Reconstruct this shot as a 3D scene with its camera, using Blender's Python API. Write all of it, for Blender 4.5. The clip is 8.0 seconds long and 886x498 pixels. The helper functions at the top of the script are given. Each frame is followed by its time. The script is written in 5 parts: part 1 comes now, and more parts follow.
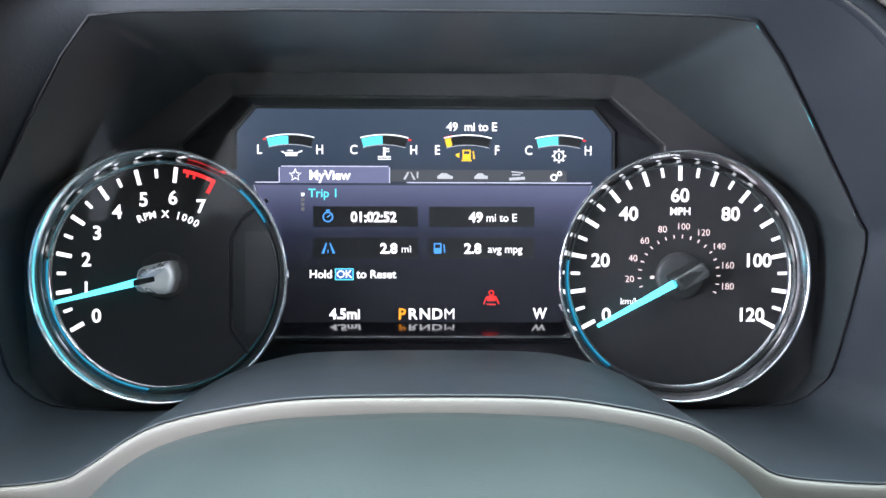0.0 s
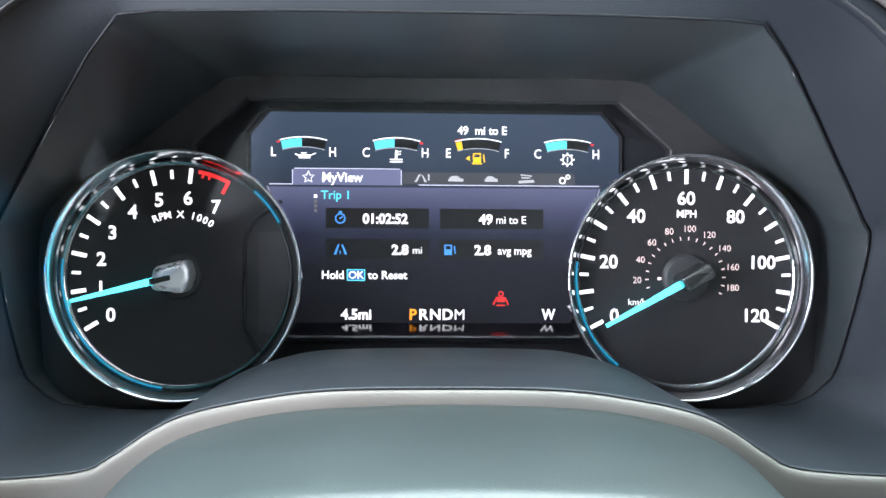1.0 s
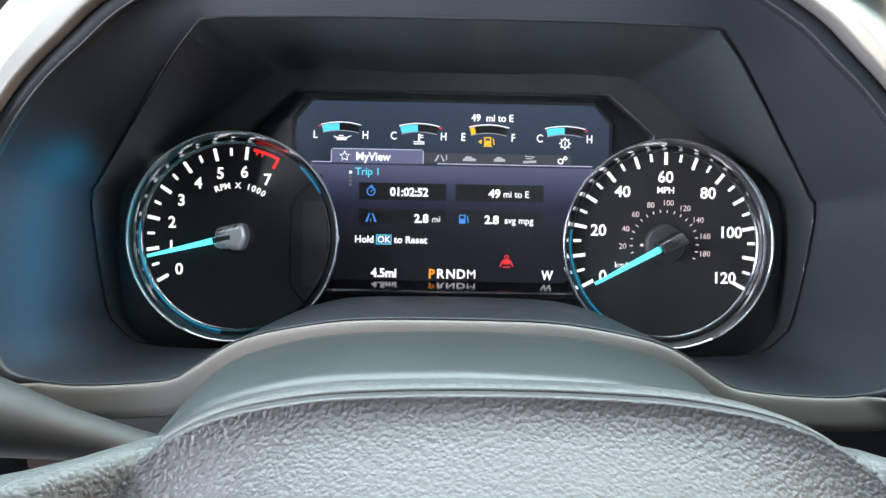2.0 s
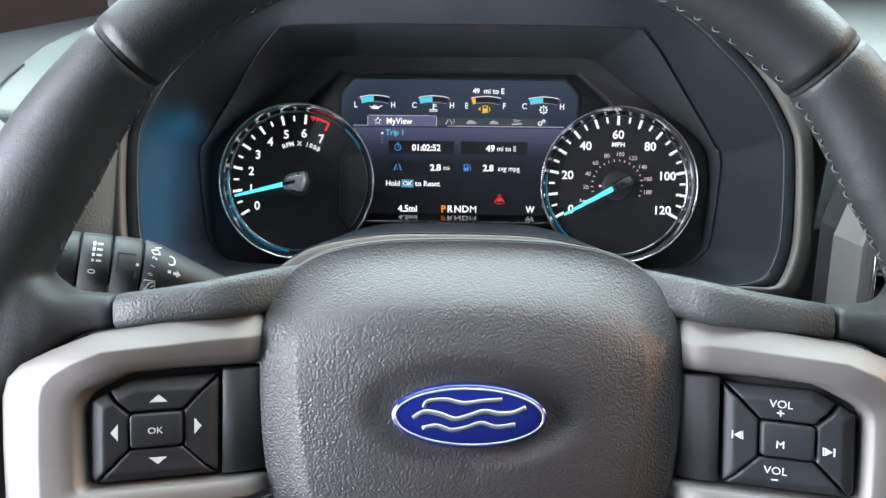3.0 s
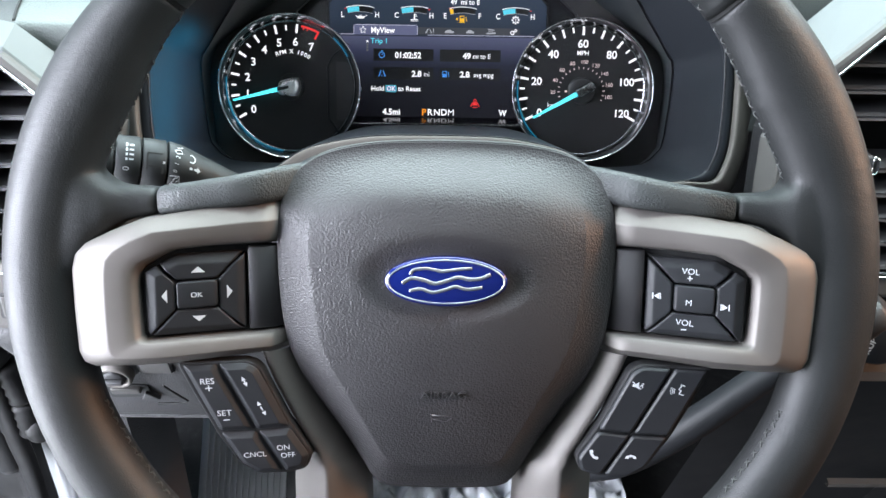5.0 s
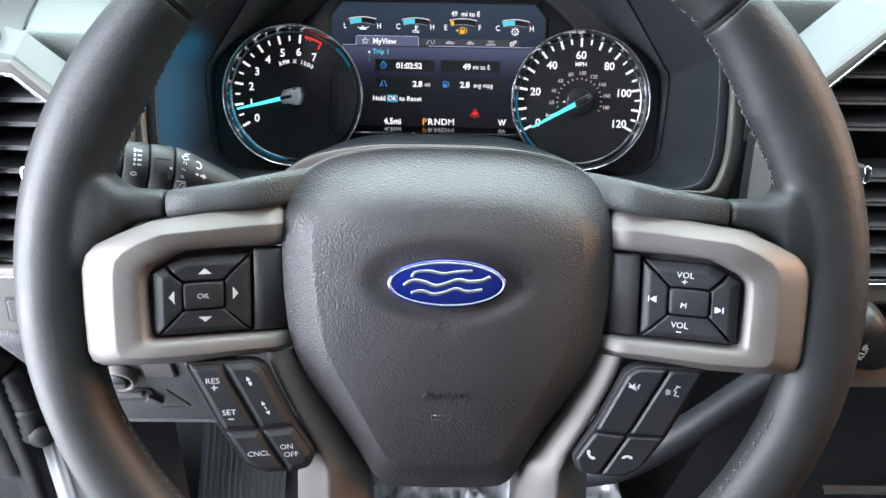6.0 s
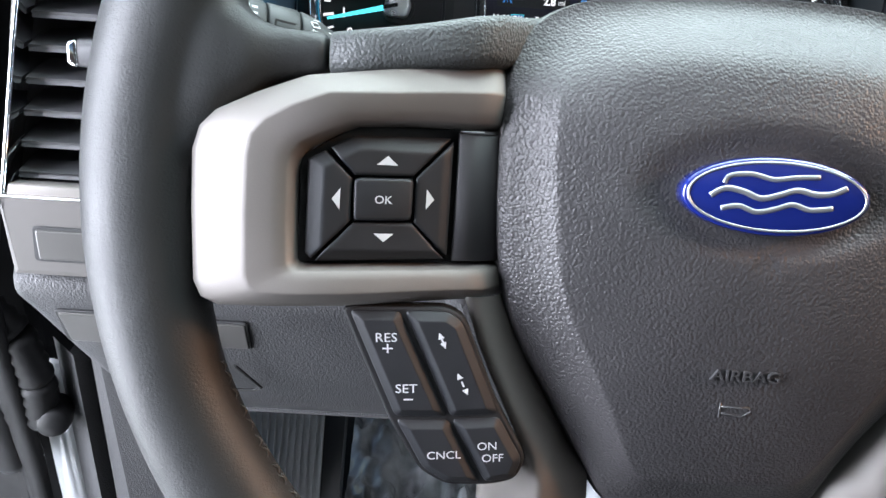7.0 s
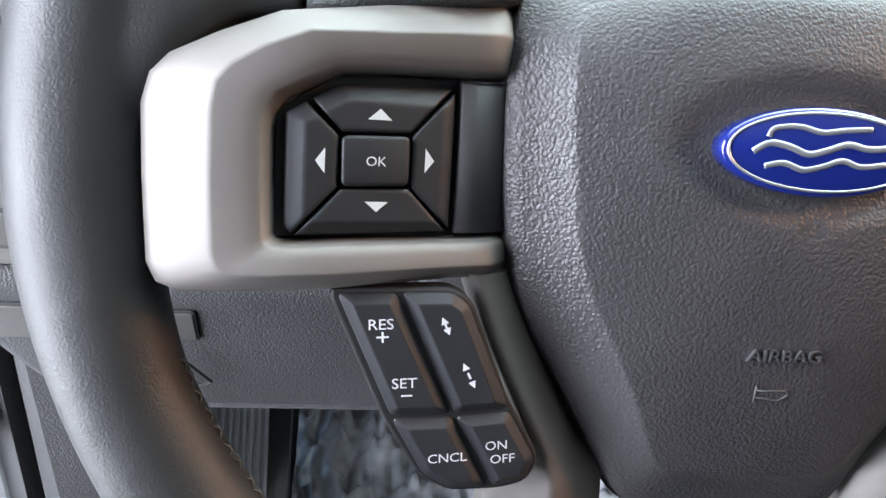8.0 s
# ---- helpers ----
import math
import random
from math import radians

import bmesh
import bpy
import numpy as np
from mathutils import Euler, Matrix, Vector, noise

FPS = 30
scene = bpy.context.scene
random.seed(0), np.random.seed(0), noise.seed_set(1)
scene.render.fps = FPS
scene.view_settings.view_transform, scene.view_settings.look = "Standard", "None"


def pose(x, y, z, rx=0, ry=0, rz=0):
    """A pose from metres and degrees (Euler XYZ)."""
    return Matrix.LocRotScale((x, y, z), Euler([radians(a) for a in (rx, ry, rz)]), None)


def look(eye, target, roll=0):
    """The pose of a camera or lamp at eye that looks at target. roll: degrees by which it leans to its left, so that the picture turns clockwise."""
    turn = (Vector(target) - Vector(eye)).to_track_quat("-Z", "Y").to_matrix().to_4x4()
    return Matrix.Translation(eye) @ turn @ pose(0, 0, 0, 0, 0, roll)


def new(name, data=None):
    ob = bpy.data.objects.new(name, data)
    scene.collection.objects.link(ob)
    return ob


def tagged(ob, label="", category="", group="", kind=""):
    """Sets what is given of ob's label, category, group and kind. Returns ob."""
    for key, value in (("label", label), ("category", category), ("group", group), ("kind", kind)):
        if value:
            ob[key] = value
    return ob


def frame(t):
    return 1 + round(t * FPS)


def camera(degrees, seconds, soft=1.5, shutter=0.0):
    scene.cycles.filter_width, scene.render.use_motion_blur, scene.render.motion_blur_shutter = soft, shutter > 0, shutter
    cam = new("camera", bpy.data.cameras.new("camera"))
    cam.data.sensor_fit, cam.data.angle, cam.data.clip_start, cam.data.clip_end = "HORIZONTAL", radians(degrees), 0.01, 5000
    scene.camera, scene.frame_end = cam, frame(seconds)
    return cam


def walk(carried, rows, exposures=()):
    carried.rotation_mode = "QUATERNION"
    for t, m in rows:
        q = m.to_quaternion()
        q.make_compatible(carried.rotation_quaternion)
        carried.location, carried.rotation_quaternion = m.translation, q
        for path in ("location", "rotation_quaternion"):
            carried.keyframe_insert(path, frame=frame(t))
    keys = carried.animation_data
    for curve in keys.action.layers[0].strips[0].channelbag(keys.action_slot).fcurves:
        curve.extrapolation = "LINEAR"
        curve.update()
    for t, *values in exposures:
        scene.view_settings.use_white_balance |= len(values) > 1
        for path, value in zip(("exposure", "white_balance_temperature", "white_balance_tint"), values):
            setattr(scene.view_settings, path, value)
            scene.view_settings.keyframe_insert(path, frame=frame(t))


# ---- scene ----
cam = camera(58.80, 8.0, soft=1.5)
PATH = [
    (0, (-0.00503, 0.02535, 0.87388), (0.01770, 0.95121, 0.49668), 0.61),
    (0.5, (-0.01237, 0.02368, 0.86701), (0.02421, 0.95331, 0.50034), 0.87),
    (1, (-0.01501, 0.01760, 0.86900), (0.02084, 0.95110, 0.51224), 1.10),
    (1.2, (-0.01162, 0.01093, 0.87246), (0.01421, 0.94482, 0.51582), 1.06),
    (2.3, (-0.01438, -0.09116, 0.87928), (-0.01397, 0.84325, 0.52308), 1.19),
    (2.5, (-0.01182, -0.12396, 0.88974), (-0.02174, 0.80631, 0.52300), 0.90),
    (3, (-0.00536, -0.19477, 0.91329), (-0.02279, 0.72207, 0.51442), 0.36),
    (3.5, (-0.00494, -0.22528, 0.93191), (-0.00781, 0.66609, 0.47865), 0.47),
    (4, (-0.00599, -0.23001, 0.93366), (0.00181, 0.63192, 0.42668), 1.00),
    (4.2, (-0.00468, -0.23353, 0.93375), (0.00285, 0.62181, 0.41573), 0.95),
    (5.5, (-0.00572, -0.26563, 0.94330), (0.00602, 0.59852, 0.44019), 1.12),
    (6, (-0.00647, -0.26638, 0.94122), (0.00542, 0.60091, 0.44356), 1.30),
    (6.5, (-0.04971, -0.22418, 0.89417), (-0.04242, 0.64093, 0.39266), 2.78),
    (7, (-0.09850, -0.17075, 0.84249), (-0.06805, 0.70195, 0.35519), 4.50),
    (7.5, (-0.11187, -0.14885, 0.82624), (-0.02737, 0.71914, 0.33690), 5.58),
    (8, (-0.11480, -0.14217, 0.82251), (0.00346, 0.71486, 0.32099), 6.24),
]
walk(cam, [(t, look(eye, target, roll)) for t, eye, target, roll in PATH], [(0.0, 0.82), (1.2, 0.79), (2.3, 0.13), (3.0, -0.02), (8.0, 0.0)])


# ---- light ----
world = bpy.data.worlds.new("sky")
scene.world = world
world.use_nodes = True
_n, _l = world.node_tree.nodes, world.node_tree.links
sky = _n.new("ShaderNodeTexSky")
sky.sky_type, sky.sun_disc = "NISHITA", False
sky.sun_elevation, sky.sun_rotation = radians(24), radians(93)
_n["Background"].inputs["Strength"].default_value = 0.08
_l.new(sky.outputs["Color"], _n["Background"].inputs["Color"])


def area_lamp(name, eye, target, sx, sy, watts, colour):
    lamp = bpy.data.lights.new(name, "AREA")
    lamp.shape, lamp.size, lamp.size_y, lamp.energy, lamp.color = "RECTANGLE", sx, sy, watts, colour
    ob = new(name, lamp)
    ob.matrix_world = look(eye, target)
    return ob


area_lamp("windshield_daylight", (0.07, 0.30, 1.30), (0.02, -0.08, 0.70), 1.4, 0.60, 46.0, (0.79, 0.97, 1.01))
area_lamp("driver_door_daylight", (-0.85, -0.20, 0.86), (0.0, 0.0, 0.74), 0.40, 0.86, 48.0, (0.87, 0.91, 1.04))
area_lamp("door_opening_daylight", (-0.66, -0.05, 0.36), (-0.08, 0.36, 0.12), 0.5, 0.4, 6.0, (0.90, 0.96, 1.02))
area_lamp("passenger_window_daylight", (1.35, -0.15, 1.15), (-0.1, 0.25, 0.78), 0.8, 0.45, 4.0, (0.90, 0.96, 1.0))
sun = bpy.data.lights.new("sun", "SUN")
sun.energy, sun.angle, sun.color = 3.2, radians(9), (1.0, 0.46, 0.19)
sun_ob = new("sun", sun)
sun_ob.matrix_world = look((1.2, -0.02, 1.27), (0.05, 0.05, 0.76))


CLUSTER = pose(-0.005, 0.350, 0.735, 70, 0, 0)
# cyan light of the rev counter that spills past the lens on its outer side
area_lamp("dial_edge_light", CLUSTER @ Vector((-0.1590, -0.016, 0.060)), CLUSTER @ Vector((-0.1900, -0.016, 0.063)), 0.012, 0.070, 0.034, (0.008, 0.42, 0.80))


# ---- materials ----
def material(name, base, rough=0.5, metal=0.0, spec=0.5, grain=None, bump=0.0, mottle=0.0, mottle_scale=40.0, coat=0.0, wrinkle=None):
    """A Principled surface; grain=(kind, scale) gives fine relief of the given height, mottle varies colour and gloss."""
    m = bpy.data.materials.new(name)
    m.use_nodes = True
    n, l = m.node_tree.nodes, m.node_tree.links
    b = n["Principled BSDF"]
    b.inputs["Base Color"].default_value = (*base, 1)
    b.inputs["Roughness"].default_value = rough
    b.inputs["Metallic"].default_value = metal
    b.inputs["Specular IOR Level"].default_value = spec
    b.inputs["Coat Weight"].default_value = coat
    geo = n.new("ShaderNodeTexCoord")
    if mottle:
        tex = n.new("ShaderNodeTexNoise")
        tex.inputs["Scale"].default_value = mottle_scale
        tex.inputs["Detail"].default_value = 6
        l.new(geo.outputs["Object"], tex.inputs["Vector"])
        ramp = n.new("ShaderNodeMapRange")
        ramp.inputs["From Min"].default_value, ramp.inputs["From Max"].default_value = 0.3, 0.7
        ramp.inputs["To Min"].default_value, ramp.inputs["To Max"].default_value = 1 - mottle, 1 + mottle
        l.new(tex.outputs["Fac"], ramp.inputs["Value"])
        mix = n.new("ShaderNodeMix")
        mix.data_type, mix.blend_type = "RGBA", "MULTIPLY"
        mix.inputs["Factor"].default_value = 1.0
        mix.inputs["A"].default_value = (*base, 1)
        l.new(ramp.outputs["Result"], mix.inputs["B"])
        l.new(mix.outputs["Result"], b.inputs["Base Color"])
        mr = n.new("ShaderNodeMath")
        mr.operation = "MULTIPLY"
        mr.inputs[1].default_value = rough
        l.new(ramp.outputs["Result"], mr.inputs[0])
        l.new(mr.outputs["Value"], b.inputs["Roughness"])
    if grain:
        kind, scale = grain
        warp = n.new("ShaderNodeTexNoise")
        warp.inputs["Scale"].default_value, warp.inputs["Detail"].default_value = scale * 0.6, 3
        l.new(geo.outputs["Object"], warp.inputs["Vector"])
        add = n.new("ShaderNodeMix")
        add.data_type, add.blend_type = "RGBA", "LINEAR_LIGHT"
        add.inputs["Factor"].default_value = 0.6 / scale
        l.new(geo.outputs["Object"], add.inputs["A"])
        l.new(warp.outputs["Color"], add.inputs["B"])
        if kind == "pebble":
            tex = n.new("ShaderNodeTexVoronoi")
            tex.feature = "SMOOTH_F1"
            tex.inputs["Smoothness"].default_value = 0.22
            out = "Distance"
        else:
            tex = n.new("ShaderNodeTexNoise")
            tex.inputs["Detail"].default_value = 5
            out = "Fac"
        tex.inputs["Scale"].default_value = scale
        l.new(add.outputs["Result"], tex.inputs["Vector"])
        bm_ = n.new("ShaderNodeBump")
        bm_.inputs["Strength"].default_value = 1.0
        bm_.inputs["Distance"].default_value = -bump if kind == "pebble" else bump
        l.new(tex.outputs[out], bm_.inputs["Height"])
        l.new(bm_.outputs["Normal"], b.inputs["Normal"])
    if wrinkle:
        size = n.new("ShaderNodeVectorMath")
        size.operation = "MULTIPLY"
        size.inputs[1].default_value = (0.45, 1.0, 0.7)
        l.new(geo.outputs["Object"], size.inputs[0])
        fold = n.new("ShaderNodeTexNoise")
        fold.noise_type = "RIDGED_MULTIFRACTAL"
        fold.inputs["Scale"].default_value, fold.inputs["Detail"].default_value = wrinkle[0], 4
        l.new(size.outputs[0], fold.inputs["Vector"])
        soft = n.new("ShaderNodeBump")
        soft.inputs["Distance"].default_value = wrinkle[1]
        l.new(fold.outputs["Fac"], soft.inputs["Height"])
        l.new(soft.outputs["Normal"], bm_.inputs["Normal"])
    return m


def glow(name, colour, strength):
    m = bpy.data.materials.new(name)
    m.use_nodes = True
    b = m.node_tree.nodes["Principled BSDF"]
    b.inputs["Base Color"].default_value = (0.01, 0.01, 0.01, 1)
    b.inputs["Roughness"].default_value = 0.3
    b.inputs["Specular IOR Level"].default_value = 0.08
    b.inputs["Emission Color"].default_value = (*colour, 1)
    b.inputs["Emission Strength"].default_value = strength
    return m


LEATHER = material("smooth_leather", (0.0175, 0.0185, 0.019), 0.50, spec=0.40, grain=("noise", 1300.0), bump=0.00017, mottle=0.12, mottle_scale=25, wrinkle=(210.0, 0.00016))
VINYL = material("pebbled_vinyl", (0.036, 0.0345, 0.036), 0.43, spec=0.42, grain=("pebble", 1020.0), bump=0.00027, mottle=0.10, mottle_scale=30)
SPOKE_VINYL = material("grained_spoke_vinyl", (0.042, 0.046, 0.046), 0.5, spec=0.4, grain=("pebble", 1000.0), bump=0.00030, mottle=0.1)
# polished vinyl for raised signs, lightened to show their lit edges
SHEEN = material("lit_edge_moulded_vinyl", (0.05, 0.05, 0.052), 0.30, spec=0.7, mottle=0.08, mottle_scale=200)
STALK_PRINT = material("grey_stalk_print", (0.32, 0.33, 0.34), 0.5)
STALK_BLACK = material("black_stalk_plastic", (0.011, 0.0125, 0.013), 0.55, spec=0.3, mottle=0.08, mottle_scale=120, grain=("noise", 2600.0), bump=0.00005)
SATIN = material("satin_nickel_paint", (0.143, 0.131, 0.122), 0.54, metal=0.38, mottle=0.05, mottle_scale=60, grain=("noise", 2500.0), bump=0.00004)
BUTTON = material("black_button_plastic", (0.0165, 0.0175, 0.020), 0.50, spec=0.36, mottle=0.08, mottle_scale=120, grain=("noise", 3000.0), bump=0.00005)
RECESS = material("dark_recess_plastic", (0.014, 0.014, 0.015), 0.5, mottle=0.1, grain=("noise", 2500.0), bump=0.00005)
FILLER = material("satin_filler_plastic", (0.032, 0.031, 0.033), 0.42, mottle=0.08, grain=("noise", 2500.0), bump=0.00004)
PRINT = material("white_print", (0.54, 0.56, 0.58), 0.5)
CHROME = material("chrome", (0.86, 0.87, 0.88), 0.07, metal=1.0, mottle=0.1, mottle_scale=90)
RING_CHROME = material("ring_chrome", (0.88, 0.88, 0.92), 0.12, metal=1.0, mottle=0.1, mottle_scale=90)
CAP_CHROME = material("brushed_cap_chrome", (0.95, 0.95, 0.97), 0.28, metal=0.9, mottle=0.1, mottle_scale=90)
DARK_CHROME = material("smoked_chrome", (0.30, 0.31, 0.32), 0.12, metal=1.0, mottle=0.1, mottle_scale=90)
BADGE_BLUE = material("badge_blue_enamel", (0.006, 0.013, 0.115), 0.15, coat=0.6)
BADGE_SILVER = material("badge_silver", (0.42, 0.44, 0.47), 0.34, metal=0.8, mottle=0.05)
THREAD = material("grey_thread", (0.075, 0.077, 0.075), 0.8)
GROOVE = material("seam_groove", (0.006, 0.006, 0.006), 0.8)
HOOD_DARK = material("dark_hood_plastic", (0.0115, 0.0135, 0.017), 0.48, spec=0.30, mottle=0.12, mottle_scale=14, grain=("noise", 900.0), bump=0.0001)
MASK_BLACK = material("cluster_mask_black", (0.008, 0.008, 0.010), 0.55, spec=0.15, mottle=0.1, mottle_scale=20)
MASK_BAND = material("cluster_band_plastic", (0.011, 0.0104, 0.0115), 0.5, spec=0.35, mottle=0.1, mottle_scale=40, grain=("noise", 1800.0), bump=0.00006)
HOUSING = material("gloss_black_housing", (0.0125, 0.0155, 0.0170), 0.42, spec=0.4, mottle=0.08, mottle_scale=25)
LENS_CLEAR = material("clear_lens_plastic", (1.0, 1.0, 1.0), 0.0)
LENS_CLEAR.node_tree.nodes["Principled BSDF"].inputs["Transmission Weight"].default_value = 1.0
LENS_CLEAR.node_tree.nodes["Principled BSDF"].inputs["IOR"].default_value = 1.25
DIAL = material("dial_face", (0.0100, 0.0094, 0.0106), 0.45, spec=0.25, mottle=0.12, mottle_scale=30)
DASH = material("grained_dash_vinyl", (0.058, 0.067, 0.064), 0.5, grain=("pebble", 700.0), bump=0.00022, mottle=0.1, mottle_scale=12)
# the dash vinyl again, lightened for the daylight on the cowl
LIT_VINYL = material("lit_dash_vinyl", (0.23, 0.275, 0.26), 0.5, grain=("pebble", 700.0), bump=0.00015, mottle=0.08, mottle_scale=12)
DASH_LOW = material("lower_dash_plastic", (0.028, 0.028, 0.030), 0.55, grain=("pebble", 900.0), bump=0.0003, mottle=0.1, mottle_scale=12)
FASCIA = material("satin_taupe_trim", (0.090, 0.082, 0.075), 0.55, metal=0.1, spec=0.35, mottle=0.06, mottle_scale=30)
BEVEL = material("lit_satin_bevel", (0.098, 0.105, 0.104), 0.6, spec=0.3, mottle=0.04, mottle_scale=30)
LOW_FASCIA = material("taupe_lower_trim", (0.080, 0.075, 0.071), 0.58, metal=0.05, spec=0.3, mottle=0.06, mottle_scale=30)
SIDE_GREY = material("grey_side_vinyl", (0.075, 0.082, 0.083), 0.5, grain=("pebble", 700.0), bump=0.0003, mottle=0.08, mottle_scale=20)
SHROUD = material("column_shroud_plastic", (0.0105, 0.0152, 0.0156), 0.5, mottle=0.08, mottle_scale=20, grain=("noise", 1500.0), bump=0.0001)
SLAT = material("vent_slat_plastic", (0.045, 0.045, 0.048), 0.45, mottle=0.1)
BLACK = material("black_void_plastic", (0.006, 0.006, 0.007), 0.6, mottle=0.2)
CARPET = material("dark_carpet", (0.018, 0.018, 0.019), 0.95, grain=("noise", 700.0), bump=0.002, mottle=0.3, mottle_scale=60)
MAT = material("grey_rubber_mat", (0.55, 0.56, 0.58), 0.55, mottle=0.1, mottle_scale=20)
FILM = material("crinkled_clear_film", (0.62, 0.64, 0.67), 0.10, spec=0.8, mottle=0.5, mottle_scale=22, coat=1.0)
HEADLINER = material("grey_headliner", (0.42, 0.42, 0.41), 0.9, mottle=0.08, grain=("noise", 800.0), bump=0.0003)
METAL = material("bare_metal_strap", (0.55, 0.56, 0.58), 0.3, metal=1.0, mottle=0.15, mottle_scale=40)
RUBBER = material("black_rubber", (0.006, 0.006, 0.0065), 0.55, spec=0.3, mottle=0.2, mottle_scale=30)
# white body paint, its base greyed to hold the jamb's shade
SHADED_PAINT = material("shaded_white_paint", (0.24, 0.25, 0.26), 0.25, coat=0.8, mottle=0.03)

CYAN = glow("cyan_pointer_light", (0.10, 0.85, 1.0), 1.6)
CYAN_DIM = glow("cyan_halo_light", (0.02, 0.40, 0.70), 0.45)
WHITE_LIT = glow("white_dial_light", (0.95, 0.95, 1.0), 1.25)
PINK_LIT = glow("dim_pink_dial_light", (0.85, 0.66, 0.66), 1.0)
RED_LIT = glow("red_dial_light", (0.95, 0.03, 0.03), 0.9)
ORANGE_LIT = glow("orange_display_light", (1.0, 0.33, 0.02), 1.0)
YELLOW_LIT = glow("amber_display_light", (1.0, 0.55, 0.02), 1.0)
BLUE_LIT = glow("blue_display_light", (0.06, 0.30, 0.85), 0.9)
SKY_LIT = glow("light_blue_display_light", (0.10, 0.72, 0.92), 0.95)
GREY_LIT = glow("grey_display_light", (0.5, 0.52, 0.58), 0.85)
FADE_LIT = glow("faint_display_light", (0.5, 0.5, 0.5), 0.22)
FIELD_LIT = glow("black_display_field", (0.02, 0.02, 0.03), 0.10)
LINE_LIT = glow("lavender_display_light", (0.62, 0.64, 0.85), 0.9)
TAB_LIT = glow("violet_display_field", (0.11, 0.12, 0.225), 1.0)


# ---- mesh tools (millimetres in local axes) ----
MM = 0.001


def part(name, bm, mat, parent, label="", smooth=False, bevel=0.0):
    me = bpy.data.meshes.new(name)
    bmesh.ops.recalc_face_normals(bm, faces=bm.faces)
    bm.to_mesh(me)
    bm.free()
    me.materials.append(mat)
    for p in me.polygons:
        p.use_smooth = smooth
    ob = new(name, me)
    if parent:
        ob.parent = parent
    if label:
        tagged(ob, label=label)
    if bevel:
        mod = ob.modifiers.new("edge", "BEVEL")
        mod.width, mod.segments, mod.limit_method, mod.angle_limit = bevel, 2, "ANGLE", radians(35)
    return ob


def thing(name, m, label, category, group="", kind=""):
    ob = new(name)
    ob.empty_display_size = 0.02
    ob.matrix_world = m
    return tagged(ob, label, category, group, kind)


def v3(p):
    return Vector((p[0] * MM, p[1] * MM, p[2] * MM))


def rounded(poly, r, n=4):
    """The polygon with its corners rounded by about r."""
    out = []
    k = len(poly)
    for i in range(k):
        p, a, b = Vector(poly[i]), Vector(poly[i - 1]), Vector(poly[(i + 1) % k])
        da, db = (a - p), (b - p)
        ra = min(r, da.length * 0.45, db.length * 0.45)
        s, e = p + da.normalized() * ra, p + db.normalized() * ra
        for j in range(n + 1):
            t = j / n
            out.append(tuple(s * (1 - t) ** 2 + p * 2 * t * (1 - t) + e * t * t))
    return out


def area2(poly):
    return sum(poly[i - 1][0] * poly[i][1] - poly[i][0] * poly[i - 1][1] for i in range(len(poly)))


def inset(poly, d):
    """Each corner moved inwards by d along its mitre."""
    sign = 1 if area2(poly) > 0 else -1
    out = []
    k = len(poly)
    for i in range(k):
        a, p, b = Vector(poly[i - 1]), Vector(poly[i]), Vector(poly[(i + 1) % k])
        e1, e2 = (p - a), (b - p)
        if e1.length < 1e-6 or e2.length < 1e-6:
            out.append(tuple(p))
            continue
        n1 = Vector((-e1.y, e1.x)).normalized() * sign
        n2 = Vector((-e2.y, e2.x)).normalized() * sign
        m = n1 + n2
        m = m / max(m.length_squared, 0.35) * 2
        out.append(tuple(p + m * d * 1.0))
    return out


def rings(bm, loops, cap0=False, cap1=False, closed=True):
    """Skin between loops of equal count."""
    vs = [[bm.verts.new(v3(p)) for p in loop] for loop in loops]
    k = len(vs[0])
    for a, b in zip(vs, vs[1:]):
        for i in range(k if closed else k - 1):
            j = (i + 1) % k
            bm.faces.new((a[i], a[j], b[j], b[i]))
    if cap0:
        bm.faces.new(vs[0][::-1])
    if cap1:
        bm.faces.new(vs[-1])
    return bm


def plate(poly, z0, z1, bev=0.6, seg=2, zf=None, bm=None):
    """A slab over the polygon from z0 up to z1, with rounded upper edges; zf(x, y) is added to z."""
    bm = bm or bmesh.new()
    zf = zf or (lambda x, y: 0.0)
    loops = [[(x, y, z0 + zf(x, y)) for x, y in poly]]
    for j in range(seg + 1):
        a = math.pi / 2 * j / seg
        d, z = bev * (1 - math.cos(a)), z1 - bev * (1 - math.sin(a))
        loops.append([(x, y, z + zf(x, y)) for x, y in (inset(poly, d) if d > 1e-6 else poly)])
    return rings(bm, loops, True, True)


def lathe(profile, n=96, cx=0.0, cy=0.0, bm=None):
    bm = bm or bmesh.new()
    loops = [[(cx + r * math.cos(2 * math.pi * i / n), cy + r * math.sin(2 * math.pi * i / n), z) for i in range(n)] for r, z in profile]
    return rings(bm, loops)


def catmull(points, per=8, closed=False):
    pts = [Vector(p) for p in points]
    k = len(pts)
    out = []
    for i in range(k if closed else k - 1):
        if closed:
            a, b, c, d = pts[i - 1], pts[i], pts[(i + 1) % k], pts[(i + 2) % k]
        else:
            a, b, c, d = pts[max(i - 1, 0)], pts[i], pts[i + 1], pts[min(i + 2, k - 1)]
        for j in range(per):
            t = j / per
            out.append(0.5 * ((2 * b) + (c - a) * t + (2 * a - 5 * b + 4 * c - d) * t * t + (3 * b - a - 3 * c + d) * t ** 3))
    if not closed:
        out.append(pts[-1])
    return [tuple(p) for p in out]


